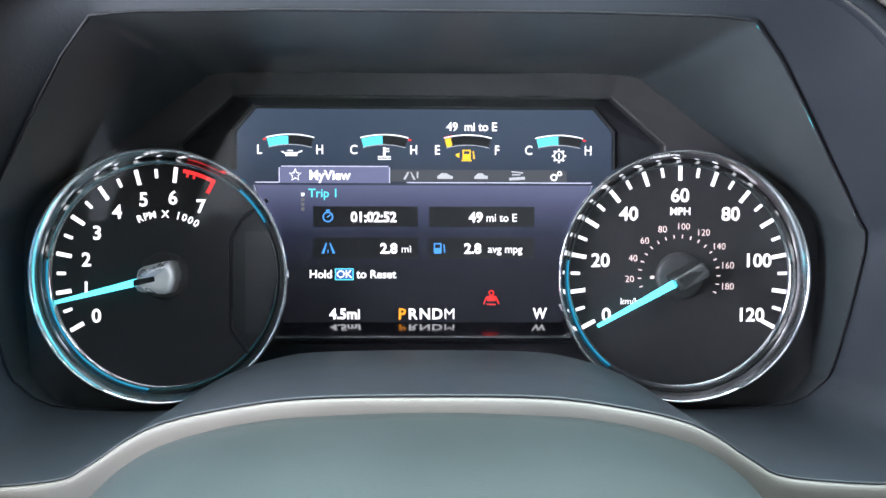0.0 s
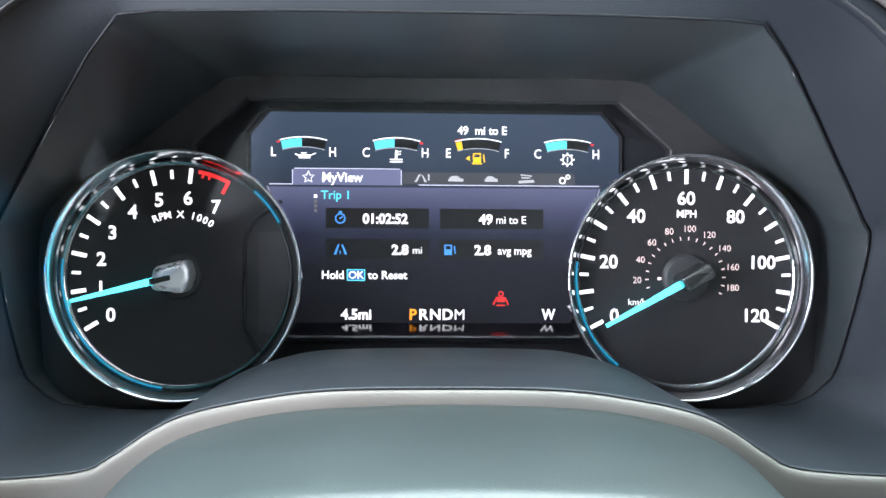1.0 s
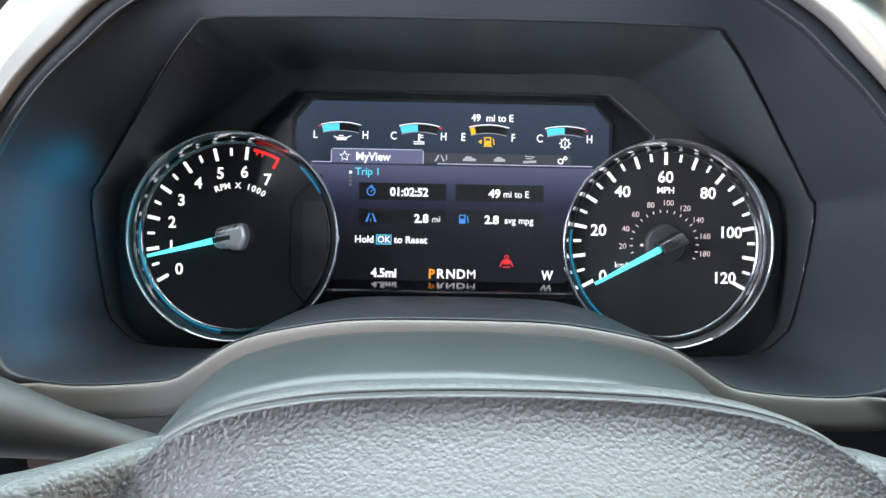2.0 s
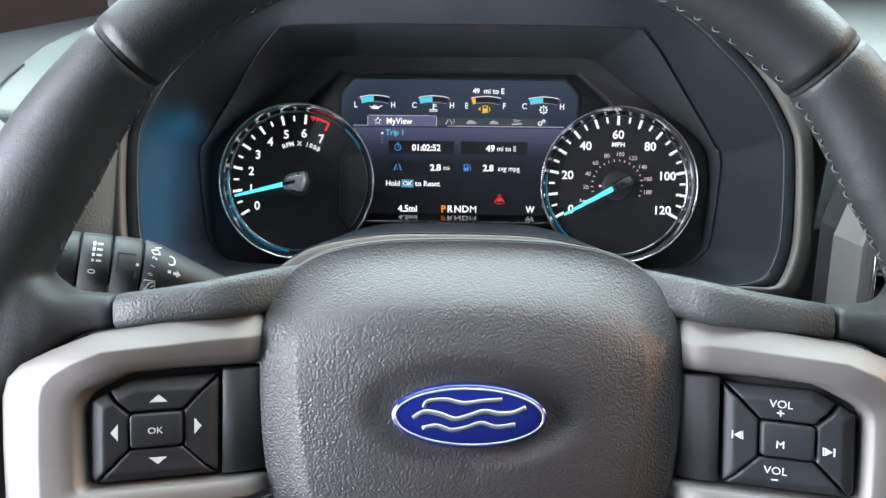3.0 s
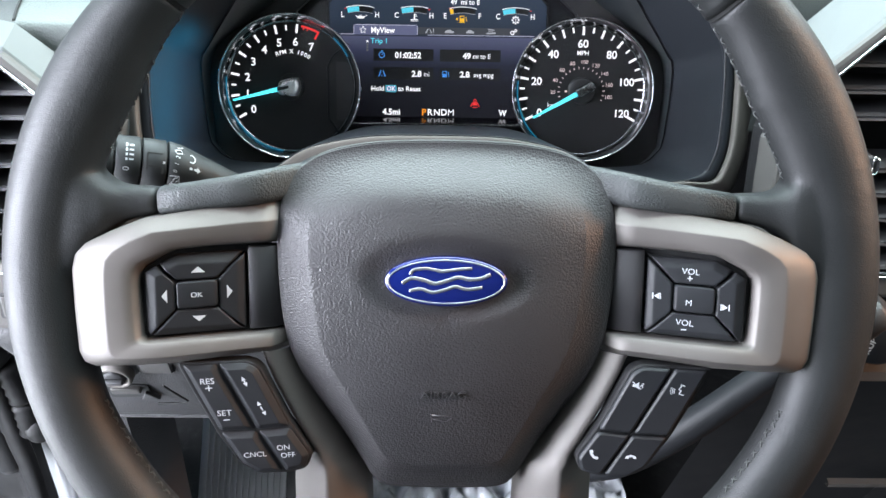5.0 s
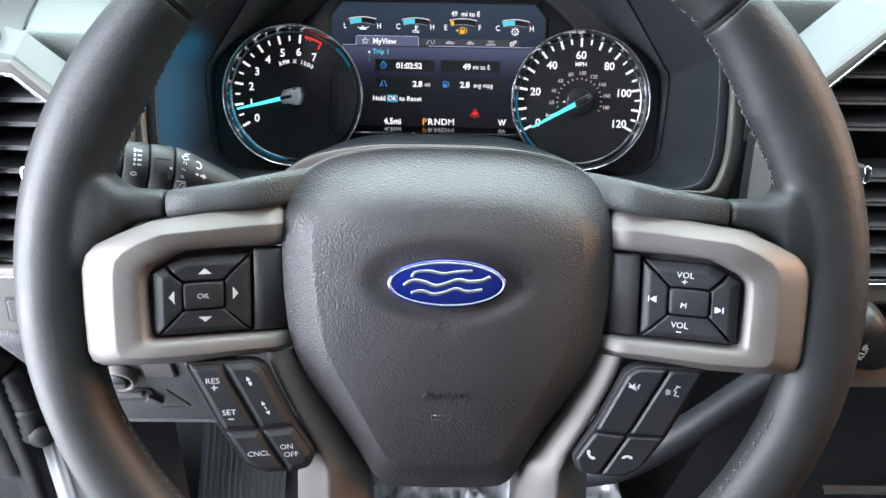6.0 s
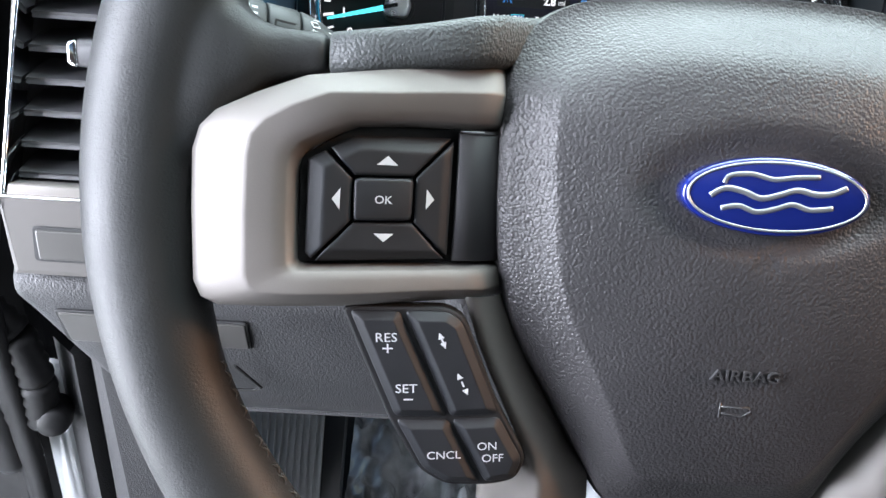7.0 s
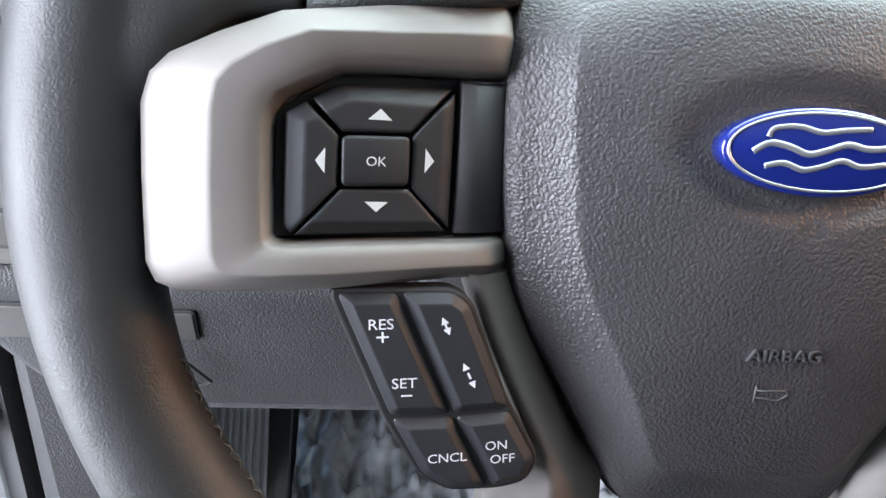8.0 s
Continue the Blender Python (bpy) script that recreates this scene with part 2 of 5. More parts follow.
def tube(path, r, n=8, bm=None, closed=False, taper=None):
    """A round tube of radius r along the path (millimetres)."""
    bm = bm or bmesh.new()
    pts = [Vector(p) for p in path]
    k = len(pts)
    loops = []
    up = Vector((0, 0, 1))
    for i, p in enumerate(pts):
        a = pts[i - 1] if (i or closed) else p
        b = pts[(i + 1) % k] if (i < k - 1 or closed) else p
        d = (b - a).normalized()
        s = d.cross(up)
        s = s.normalized() if s.length > 1e-4 else d.cross(Vector((0, 1, 0))).normalized()
        w = s.cross(d)
        rr = r * (taper(i / max(k - 1, 1)) if taper else 1.0)
        loops.append([tuple(p + (s * math.cos(2 * math.pi * q / n) + w * math.sin(2 * math.pi * q / n)) * rr) for q in range(n)])
    if closed:
        loops.append(loops[0])
        rings(bm, loops)
        bmesh.ops.remove_doubles(bm, verts=bm.verts, dist=1e-6)
        return bm
    return rings(bm, loops, True, True)


def flat(poly, z, bm=None):
    bm = bm or bmesh.new()
    bm.faces.new([bm.verts.new(v3((x, y, z))) for x, y in poly])
    return bm


def bar(x, y, w, h, z, angle=0.0, bm=None):
    """A flat rectangle w by h round (x, y), turned by angle degrees."""
    c, s = math.cos(radians(angle)), math.sin(radians(angle))
    return flat([(x + a * w / 2 * c - b * h / 2 * s, y + a * w / 2 * s + b * h / 2 * c) for a, b in ((-1, -1), (1, -1), (1, 1), (-1, 1))], z, bm)


def lettering(text, size, x, y, z, angle=0.0, bold=0.0, depth=0.0, bm=None, align="CENTER", stretch=1.0, shear=0.0):
    """The built-in font's letters as a mesh; size is the capitals' height in millimetres, (x, y) their middle."""
    cu = bpy.data.curves.new("letters", "FONT")
    cu.body, cu.align_x, cu.size = text, align, size * MM / 0.69
    cu.offset, cu.extrude, cu.shear = bold * size * MM, depth * MM, shear
    cu.resolution_u = 3
    ob = bpy.data.objects.new("letters", cu)
    scene.collection.objects.link(ob)
    bpy.context.view_layer.update()
    me = bpy.data.meshes.new_from_object(ob.evaluated_get(bpy.context.evaluated_depsgraph_get()))
    bpy.data.objects.remove(ob)
    bpy.data.curves.remove(cu)
    m = Matrix.Translation(v3((x, y, z))) @ Matrix.Rotation(radians(angle), 4, "Z") @ Matrix.Diagonal((stretch, 1, 1, 1)) @ Matrix.Translation((0, -size * MM / 2, 0))
    me.transform(m)
    bm = bm or bmesh.new()
    bm.from_mesh(me)
    bpy.data.meshes.remove(me)
    return bm


def ramp01(x):
    x = min(max(x, 0.0), 1.0)
    return x * x * (3 - 2 * x)


# ---- steering wheel ----
WHEEL = pose(0, 0.0395, 0.7499, 68, 0, 0)
wheel = thing("steering_wheel", WHEEL, "black leather steering wheel with satin spokes and blue oval badge", "steering wheel")

# rim: a tube round (-1.6, -5), thicker at the thumb grips and slimmer along the top
RIM_X, RIM_Y = -1.6, -5.0
RISE = [-90, -45, -30, -20, -5, 15, 25, 31, 36, 42, 48, 60, 90]
RIM_OUT = [195.0, 195.0, 195.2, 195.3, 195.7, 195.7, 195.3, 194.8, 194.0, 192.9, 192.6, 192.8, 193.2]
RIM_IN = [162.5, 161.5, 162.0, 163.0, 160.5, 159.0, 157.4, 156.8, 158.6, 161.4, 163.6, 164.2, 164.2]


def rim_point(a, q, grow=0.0):
    """Angle a round the wheel, q round the tube (0: outwards, 90: to the driver)."""
    rise = math.degrees(math.asin(math.sin(a)))
    ro, ri = float(np.interp(rise, RISE, RIM_OUT)), float(np.interp(rise, RISE, RIM_IN))
    r = (ro + ri) / 2 + ((ro - ri) / 2 + grow) * math.cos(q)
    return (RIM_X + r * math.cos(a), RIM_Y + r * math.sin(a), -2.0 + (15.5 + grow) * math.sin(q))


def rim_arc(a0, a1, n, m=28, grow=0.0):
    bm = bmesh.new()
    loops = [[rim_point(radians(a0 + (a1 - a0) * i / n), 2 * math.pi * j / m, grow) for j in range(m)] for i in range(n + 1)]
    return rings(bm, loops, True, True)


part("rim_top", rim_arc(46.3, 132.9, 64), LEATHER, wheel, "smooth black leather rim section", True)
part("rim_bottom", rim_arc(236.6, 303.4, 48), LEATHER, wheel, "smooth black leather rim section", True)
for a in (46.0, 133.2, 236.3, 303.7):
    part("seam", rim_arc(a - 0.35, a + 0.35, 1, grow=-0.5), GROOVE, wheel)

# cross stitches along the inside of the rim: pale thread on one side, dark thread on the other
def knot_mesh(mat, r, h):
    """One cross stitch: two short threads that meet in a V."""
    bm = tube([(-2.0, -1.1, -0.5), (-1.0, -0.9, h), (0.6, 0.5, h), (1.5, 1.0, -0.5)], r, 5)
    tube([(-1.2, 1.3, -0.5), (-0.5, 0.9, h * 0.7), (0.8, -0.5, h * 0.8), (1.9, -1.2, -0.5)], r * 0.85, 5, bm)
    first = part("stitch", bm, mat, wheel, "", True)
    return first


PALE, DARK = knot_mesh(THREAD, 0.28, 0.25), knot_mesh(THREAD, 0.24, 0.3)
for a0, a1, q, pitch, kind in ((18, 45, 181, 1.75, PALE), (47, 72, 178, 2.3, PALE), (72, 107, 172, 2.5, PALE), (305, 341, 160, 1.85, PALE), (107, 132, 176, 2.5, DARK), (134, 156, 186, 2.3, DARK), (199, 235, 178, 1.8, DARK)):
    steps = int((a1 - a0) / pitch)
    for i in range(steps):
        a = radians(a0 + (a1 - a0) * (i + 0.5 + random.uniform(-0.12, 0.12)) / steps)
        ob = new("stitch", kind.data)
        ob.parent = wheel
        qq = radians(q + random.uniform(-2, 2))
        p, p2 = rim_point(a, qq, 0.1), rim_point(a, qq, 4.0)
        n_ = (Vector(p2) - Vector(p)).normalized()
        t_ = Vector((-math.sin(a), math.cos(a), 0))
        t_ = (t_ + n_.cross(t_) * random.uniform(-0.25, 0.25)).normalized()
        b_ = n_.cross(t_)
        ob.matrix_local = Matrix.Translation(v3(p)) @ Matrix((t_, b_, n_)).transposed().to_4x4()
for kind, a in ((PALE, 16.5), (DARK, 157.5)):
    p = rim_point(radians(a), radians(181), 0.1)
    kind.matrix_local = Matrix.Translation(v3(p)) @ pose(0, 0, 0, 0, -90, 0)

# leather webs between rim and spoke, and the grained upper spokes
for s in (-1, 1):
    bm = bmesh.new()
    loops = []
    for x, vc, h, d, zc in ((-183, 20, 44, 5, -2), (-176, 22, 44, 9.5, -2), (-169, 24, 41, 12.4, -2.2), (-162, 26.2, 33, 13.2, -2.8), (-156, 28, 24.5, 13.4, -3.4), (-152.5, 28.8, 17.5, 13.1, -3.8), (-149.5, 29.6, 12.6, 12.9, -4.2), (-146, 30.4, 9.5, 12.0, -4.8), (-142, 31, 7.9, 11.0, -5.4), (-135, 31.7, 6.8, 10, -6), (-127.6, 32.2, 6.1, 9.5, -6)):
        loop = []
        for j in range(28):
            q = 2 * math.pi * j / 28
            c, sn = math.cos(q), math.sin(q)
            loop.append((-s * x + (RIM_X if abs(x) > 150 else 0), vc + h * math.copysign(abs(c) ** 0.7, c), zc + d * math.copysign(abs(sn) ** 0.7, sn)))
        loops.append(loop)
    rings(bm, loops, True, True)
    side = rim_arc(-56.0, 45.7, 96) if s > 0 else rim_arc(133.5, 236.0, 96)
    spare = bpy.data.meshes.new("spare")
    side.to_mesh(spare)
    side.free()
    bm.from_mesh(spare)
    bpy.data.meshes.remove(spare)
    # one leather skin over rim and web, with a soft fillet between them
    skin = part("rim_side", bm, LEATHER, wheel, "smooth black leather rim section with its spoke web", True)
    melt = skin.modifiers.new("skin", "REMESH")
    melt.mode, melt.voxel_size, melt.use_smooth_shade = "VOXEL", 0.0013, True
    ease = skin.modifiers.new("ease", "SMOOTH")
    ease.factor, ease.iterations = 0.5, 14
    loops = []
    for x, vc, h, d in ((-127.0, 32.3, 5.4, 8.6), (-126.4, 32.3, 6.3, 9.4), (-112, 34.2, 6.6, 9.4), (-98, 36.2, 7.0, 9.4), (-86, 38.2, 7.5, 9.4), (-78, 39.4, 7.8, 9.2), (-70, 40.6, 8.0, 9.0), (-62, 41.6, 8.0, 9.0)):
        loop = []
        sink = 18.0 * ramp01((x + 84) / 20)
        for j in range(24):
            q = 2 * math.pi * j / 24
            c, sn = math.cos(q), math.sin(q)
            loop.append((-s * x, vc + h * math.copysign(abs(c) ** 0.55, c), -6.0 - sink + d * math.copysign(abs(sn) ** 0.55, sn)))
        loops.append(loop)
    part("upper_spoke", rings(bmesh.new(), loops, True, True), SPOKE_VINYL, wheel, "grained dark grey vinyl upper spoke", True)

# satin bezels: sections from the hub round the switch pad and back
def tilt(x):
    """How far the spoke's face has dropped at x, towards the hub."""
    u = max(0.0, 127.0 - abs(x))
    return 0.33 * u * ramp01(u / 14)


SECTIONS = [
    # outer edge, crest, inner edge
    ((-66, 33.6), (-66, 24.5), (-66, 13.6)),
    ((-73, 32.8), (-73, 24.3), (-73, 13.6)),
    ((-79, 32.0), (-79, 24.1), (-79, 13.6)),
    ((-85, 31.2), (-85, 23.8), (-85, 13.4)),
    ((-92, 30.2), (-92, 23.3), (-92, 13.2)),
    ((-108, 28.0), (-106, 22.0), (-104, 12.9)),
    ((-132, 24.2), (-125, 20.4), (-117.5, 11.9)),
    ((-146, 18.6), (-135, 16.4), (-125, 8.4)),
    ((-156, 13.2), (-142, 12.2), (-130.5, 5.6)),
    ((-160.5, 8.6), (-145.4, 8.2), (-132.6, 2.2)),
    ((-162.2, 2.0), (-146.4, 2.0), (-133.2, -1.5)),
    ((-162.0, -14), (-146.4, -14), (-133.0, -14)),
    ((-161.0, -34), (-145.8, -30.5), (-132.6, -25.8)),
    ((-158.8, -38.6), (-144.6, -33.4), (-131.8, -27.0)),
    ((-154, -40.6), (-142.4, -35.0), (-130.2, -27.5)),
    ((-140, -40.2), (-134, -35.0), (-126, -27.4)),
    ((-120, -39.2), (-118, -34.4), (-116, -27.0)),
    ((-92, -37.8), (-92, -33.4), (-92, -26.6)),
    ((-85, -37.6), (-85, -33.2), (-85, -26.5)),
    ((-79, -37.4), (-79, -33.2), (-79, -26.4)),
    ((-73, -37.3), (-73, -33.1), (-73, -26.3)),
    ((-66, -37.2), (-66, -33.0), (-66, -26.2)),
]
for s in (-1, 1):
    bm = bmesh.new()
    loops = []
    for o, k, i in SECTIONS:
        o, k, i = (Vector(q) for q in (o, k, i))
        o = o + Vector((-1.0 if o.x < -150 else 0.0, 1.0 if o.y > 0 else 0.0))
        mid = (k + i) / 2
        prof = [(o, -22), (o, 7.6), (o.lerp(k, 0.04), 9.2), (o.lerp(k, 0.14), 10.6), (o.lerp(k, 0.5), 13.5), (o.lerp(k, 0.94), 16.1), (k, 16.5), (k.lerp(i, 0.06), 16.5),
                (mid, 15.8), (k.lerp(i, 0.80), 15.0), (k.lerp(i, 0.87), 14.2), (i, 9.6), (i, -22)]
        # slopes down to the hub and dips under it
        loops.append([(-s * p.x, p.y, z - (tilt(p.x) + 9 * ramp01((p.x + 78) / 6) if z > -3 else 0)) for p, z in prof])
    part("spoke_bezel", rings(bm, loops, closed=False), SATIN, wheel, "satin nickel painted spoke bezel", True)

# lower arms of the spokes, running behind the button pods to the rim
for s in (-1, 1):
    loops = []
    for y, xo, xi in ((-36, 84, 64), (-42, 82, 61), (-50, 79, 57), (-60, 74.5, 52), (-70, 69.5, 47), (-80, 64.5, 42), (-87, 62, 39), (-92, 66, 38), (-96, 71, 37.5), (-104, 73, 37), (-130, 73.5, 36), (-174, 75, 34)):
        zo = -1.5 - 0.10 * (-36 - y)
        m = ramp01((-84 - y) / 12)
        upper = [(xo, -30), (xo, zo - 1.5), (xo - 1.2, zo), (xo - 3, zo), (xo - 4.6, zo - 0.8), (xo * 0.55 + xi * 0.45 - 1.6, zo - 6), (xo * 0.2 + xi * 0.8, zo - 24), (xi, -44)]
        ridge = [(xo, -34), (xo, zo - 14), (xo - 0.8, zo - 13.2), (57, zo - 1.0), (55.6, zo - 0.4), (54.2, zo - 1.0), (xi + 1, zo - 10), (xi, -44)]
        loops.append([(s * -(a[0] + (b[0] - a[0]) * m), y, a[1] + (b[1] - a[1]) * m) for a, b in zip(upper, ridge)])
    part("lower_spoke", rings(bmesh.new(), loops, closed=False), SATIN, wheel, "satin nickel lower spoke arm", True)

# switch pads


def pad_z(x):
    """Height of the switch pad, which slopes down to the hub."""
    return 7.0 - 0.33 * (108 - abs(x))


def lay(bm):
    """Shears a part built at 9.4 mm onto the sloping pad."""
    for v in bm.verts:
        v.co.z += (pad_z(v.co.x / MM) - 9.4) * MM
    return bm


def slanted_key(poly, zf):
    """A key over the polygon whose top follows zf(x, y), with softened upper edges and straight sides."""
    bm = flat(poly, 0)
    xs, ys = [p[0] for p in poly], [p[1] for p in poly]
    for lo, hi, no in ((min(xs), max(xs), Vector((1, 0, 0))), (min(ys), max(ys), Vector((0, 1, 0)))):
        n = int((hi - lo) / 0.7) + 1
        for i in range(1, n):
            bmesh.ops.bisect_plane(bm, geom=bm.verts[:] + bm.edges[:] + bm.faces[:], plane_co=no * ((lo + (hi - lo) * i / n) * MM), plane_no=no)
    rim = [e for e in bm.edges if e.is_boundary]
    for v in bm.verts:
        v.co.z = (zf(v.co.x / MM, v.co.y / MM) - (0.35 if v.is_boundary else 0.0)) * MM
    low = bmesh.ops.extrude_edge_only(bm, edges=rim)["geom"]
    for v in low:
        if isinstance(v, bmesh.types.BMVert):
            v.co.z -= 0.5 * MM
    low = bmesh.ops.extrude_edge_only(bm, edges=[e for e in low if isinstance(e, bmesh.types.BMEdge)])["geom"]
    for v in low:
        if isinstance(v, bmesh.types.BMVert):
            v.co.z -= 6.0 * MM
    return bm


def print_on(name, bm, button, flat_pad=True):
    return part(name, lay(bm) if flat_pad else bm, PRINT, button)


for s in (-1, 1):
    poly = [(-s * x, y) for x, y in ((-88, 13.5), (-118, 12.6), (-133, 3.0), (-133, -27.0), (-88, -27.0))]
    part("switch_panel", lay(plate(poly, -6, 2.4, 0.4, 1)), RECESS, wheel, "black recessed panel behind the thumb switches")
    bm = rings(bmesh.new(), [[(-s * x, 12.4, -14), (-s * x, 12.4, z - 0.8), (-s * x, 11.6, z), (-s * x, -24.6, z), (-s * x, -25.4, z - 0.8), (-s * x, -25.4, -15)] for x, z in ((-88.8, -14), (-88.8, -1.2), (-88.2, -0.4), (-84, -1.8), (-81, -3.2), (-78, -5), (-75, -7.6), (-72, -11), (-68, -13.5))], closed=False)
    part("filler_panel", bm, FILLER, wheel, "plain dark panel between switch pad and hub", True)
    g = 0.35
    ok = [(-117.5, -2.2), (-101.3, -1.7), (-101.3, -13.6), (-117.3, -14.0)]
    up = [(-125.2 + g, 5.9), (-118.6, 9.6), (-90.6, 10.6), (-101.2, -1.0), (-117.6, -1.5)]
    right = [(-90.2, 10.0), (-90.2, -24.4), (-100.6, -14.2), (-100.6, -1.4)]
    down = [(-90.8, -24.9), (-128.0, -26.0), (-117.6, -14.7), (-101.0, -14.3)]
    left = [(-125.9, 5.3), (-130.6, 2.4), (-130.4, -24.0), (-128.6, -25.6), (-118.2, -14.4), (-118.2, -2.2)]
    names = ("up key", "right key", "down key", "left key")

    def edge_drop(x, y):
        """The pad's outer border slopes down."""
        x = -abs(x)
        slant = max((y - 5.9 + 0.6 * (-x - 125.2)) * 0.86 + 4.6, 0) if x < -116 else 0
        out = max(max(-125.6 - x, 0) * 0.62, max(y - 5.8, 0) * 0.62, slant * 0.62, max(-22.6 - y, 0) * 0.6, max(x + 92.8, 0) * 0.6)
        return -min(out, 3.2)

    for poly, what in ((up, 0), (right, 1), (down, 2), (left, 3)):
        cen = sum((Vector(q) for q in poly), Vector((0, 0))) / len(poly)
        bm = slanted_key([(-s * (q[0] + (cen.x - q[0]) * 0.02), q[1] + (cen.y - q[1]) * 0.02) for q in poly], lambda x, y: pad_z(x) + edge_drop(x, y))
        key = part("key", bm, BUTTON, wheel, "black thumb switch " + names[what if s < 0 else (0, 3, 2, 1)[what]], True)
        if s < 0:
            z = 9.6
            tri = {0: [(-111.6, 1.8), (-105.8, 1.8), (-108.7, 4.4)], 1: [(-97.3, -4.4), (-97.3, -10.3), (-95.0, -7.4)],
                   2: [(-111.6, -17.6), (-106.0, -17.6), (-108.8, -20.0)], 3: [(-121.2, -5.2), (-121.2, -11.2), (-123.4, -8.2)]}[what]
            print_on("arrow", plate(tri, z - 0.6, z - 0.1, 0.02, 1), key)
        else:
            z = 9.5
            if what == 0:
                print_on("lettering", lettering("VOL", 2.6, 107.3, 4.6, z, -2), key)
                print_on("plus_sign", bar(107.1, 1.5, 2.2, 0.45, z, 0, bar(107.1, 1.5, 0.45, 2.2, z)), key)
            elif what == 2:
                print_on("lettering", lettering("VOL", 2.6, 106.0, -18.6, z, -2), key)
                print_on("minus_sign", bar(105.8, -21.8, 2.2, 0.45, z), key)
            elif what == 1:
                bm = flat([(95.2, -5.9), (95.2, -8.7), (92.9, -7.3)], z)
                print_on("skip_sign", bar(92.5, -7.3, 0.5, 2.8, z, 0, bar(95.6, -7.3, 0.4, 2.8, z, 0, bm)), key)
            else:
                bm = flat([(120.5, -9.0), (120.5, -11.8), (122.8, -10.4)], z)
                print_on("skip_sign", bar(123.3, -10.4, 0.5, 2.8, z, 0, bar(120.1, -10.4, 0.4, 2.8, z, 0, bm)), key)
    key = part("key", lay(plate(rounded([(-s * x, y) for x, y in ok], 1.6, 3), 2, 10.4, 0.9, 3)), BUTTON, wheel, "raised black centre key", True)
    if s < 0:
        print_on("lettering", lettering("OK", 2.2, -109.3, -7.9, 10.5, 0, 0.0, stretch=1.05), key)
    else:
        print_on("lettering", lettering("M", 2.5, 106.9, -9.2, 10.5, -2, 0.0), key)

# lower button pods, dropping away towards the bottom
def POD_Z(x, y):
    """Height of the pod's face."""
    return 8.8 + 0.12 * (y + 41.5) - 0.078 * (117 - abs(x))



def up_pod(y):
    return -40 + (y + 40) * 0.93


def mirror(poly, s):
    return [(-s * x, up_pod(y)) for x, y in poly]


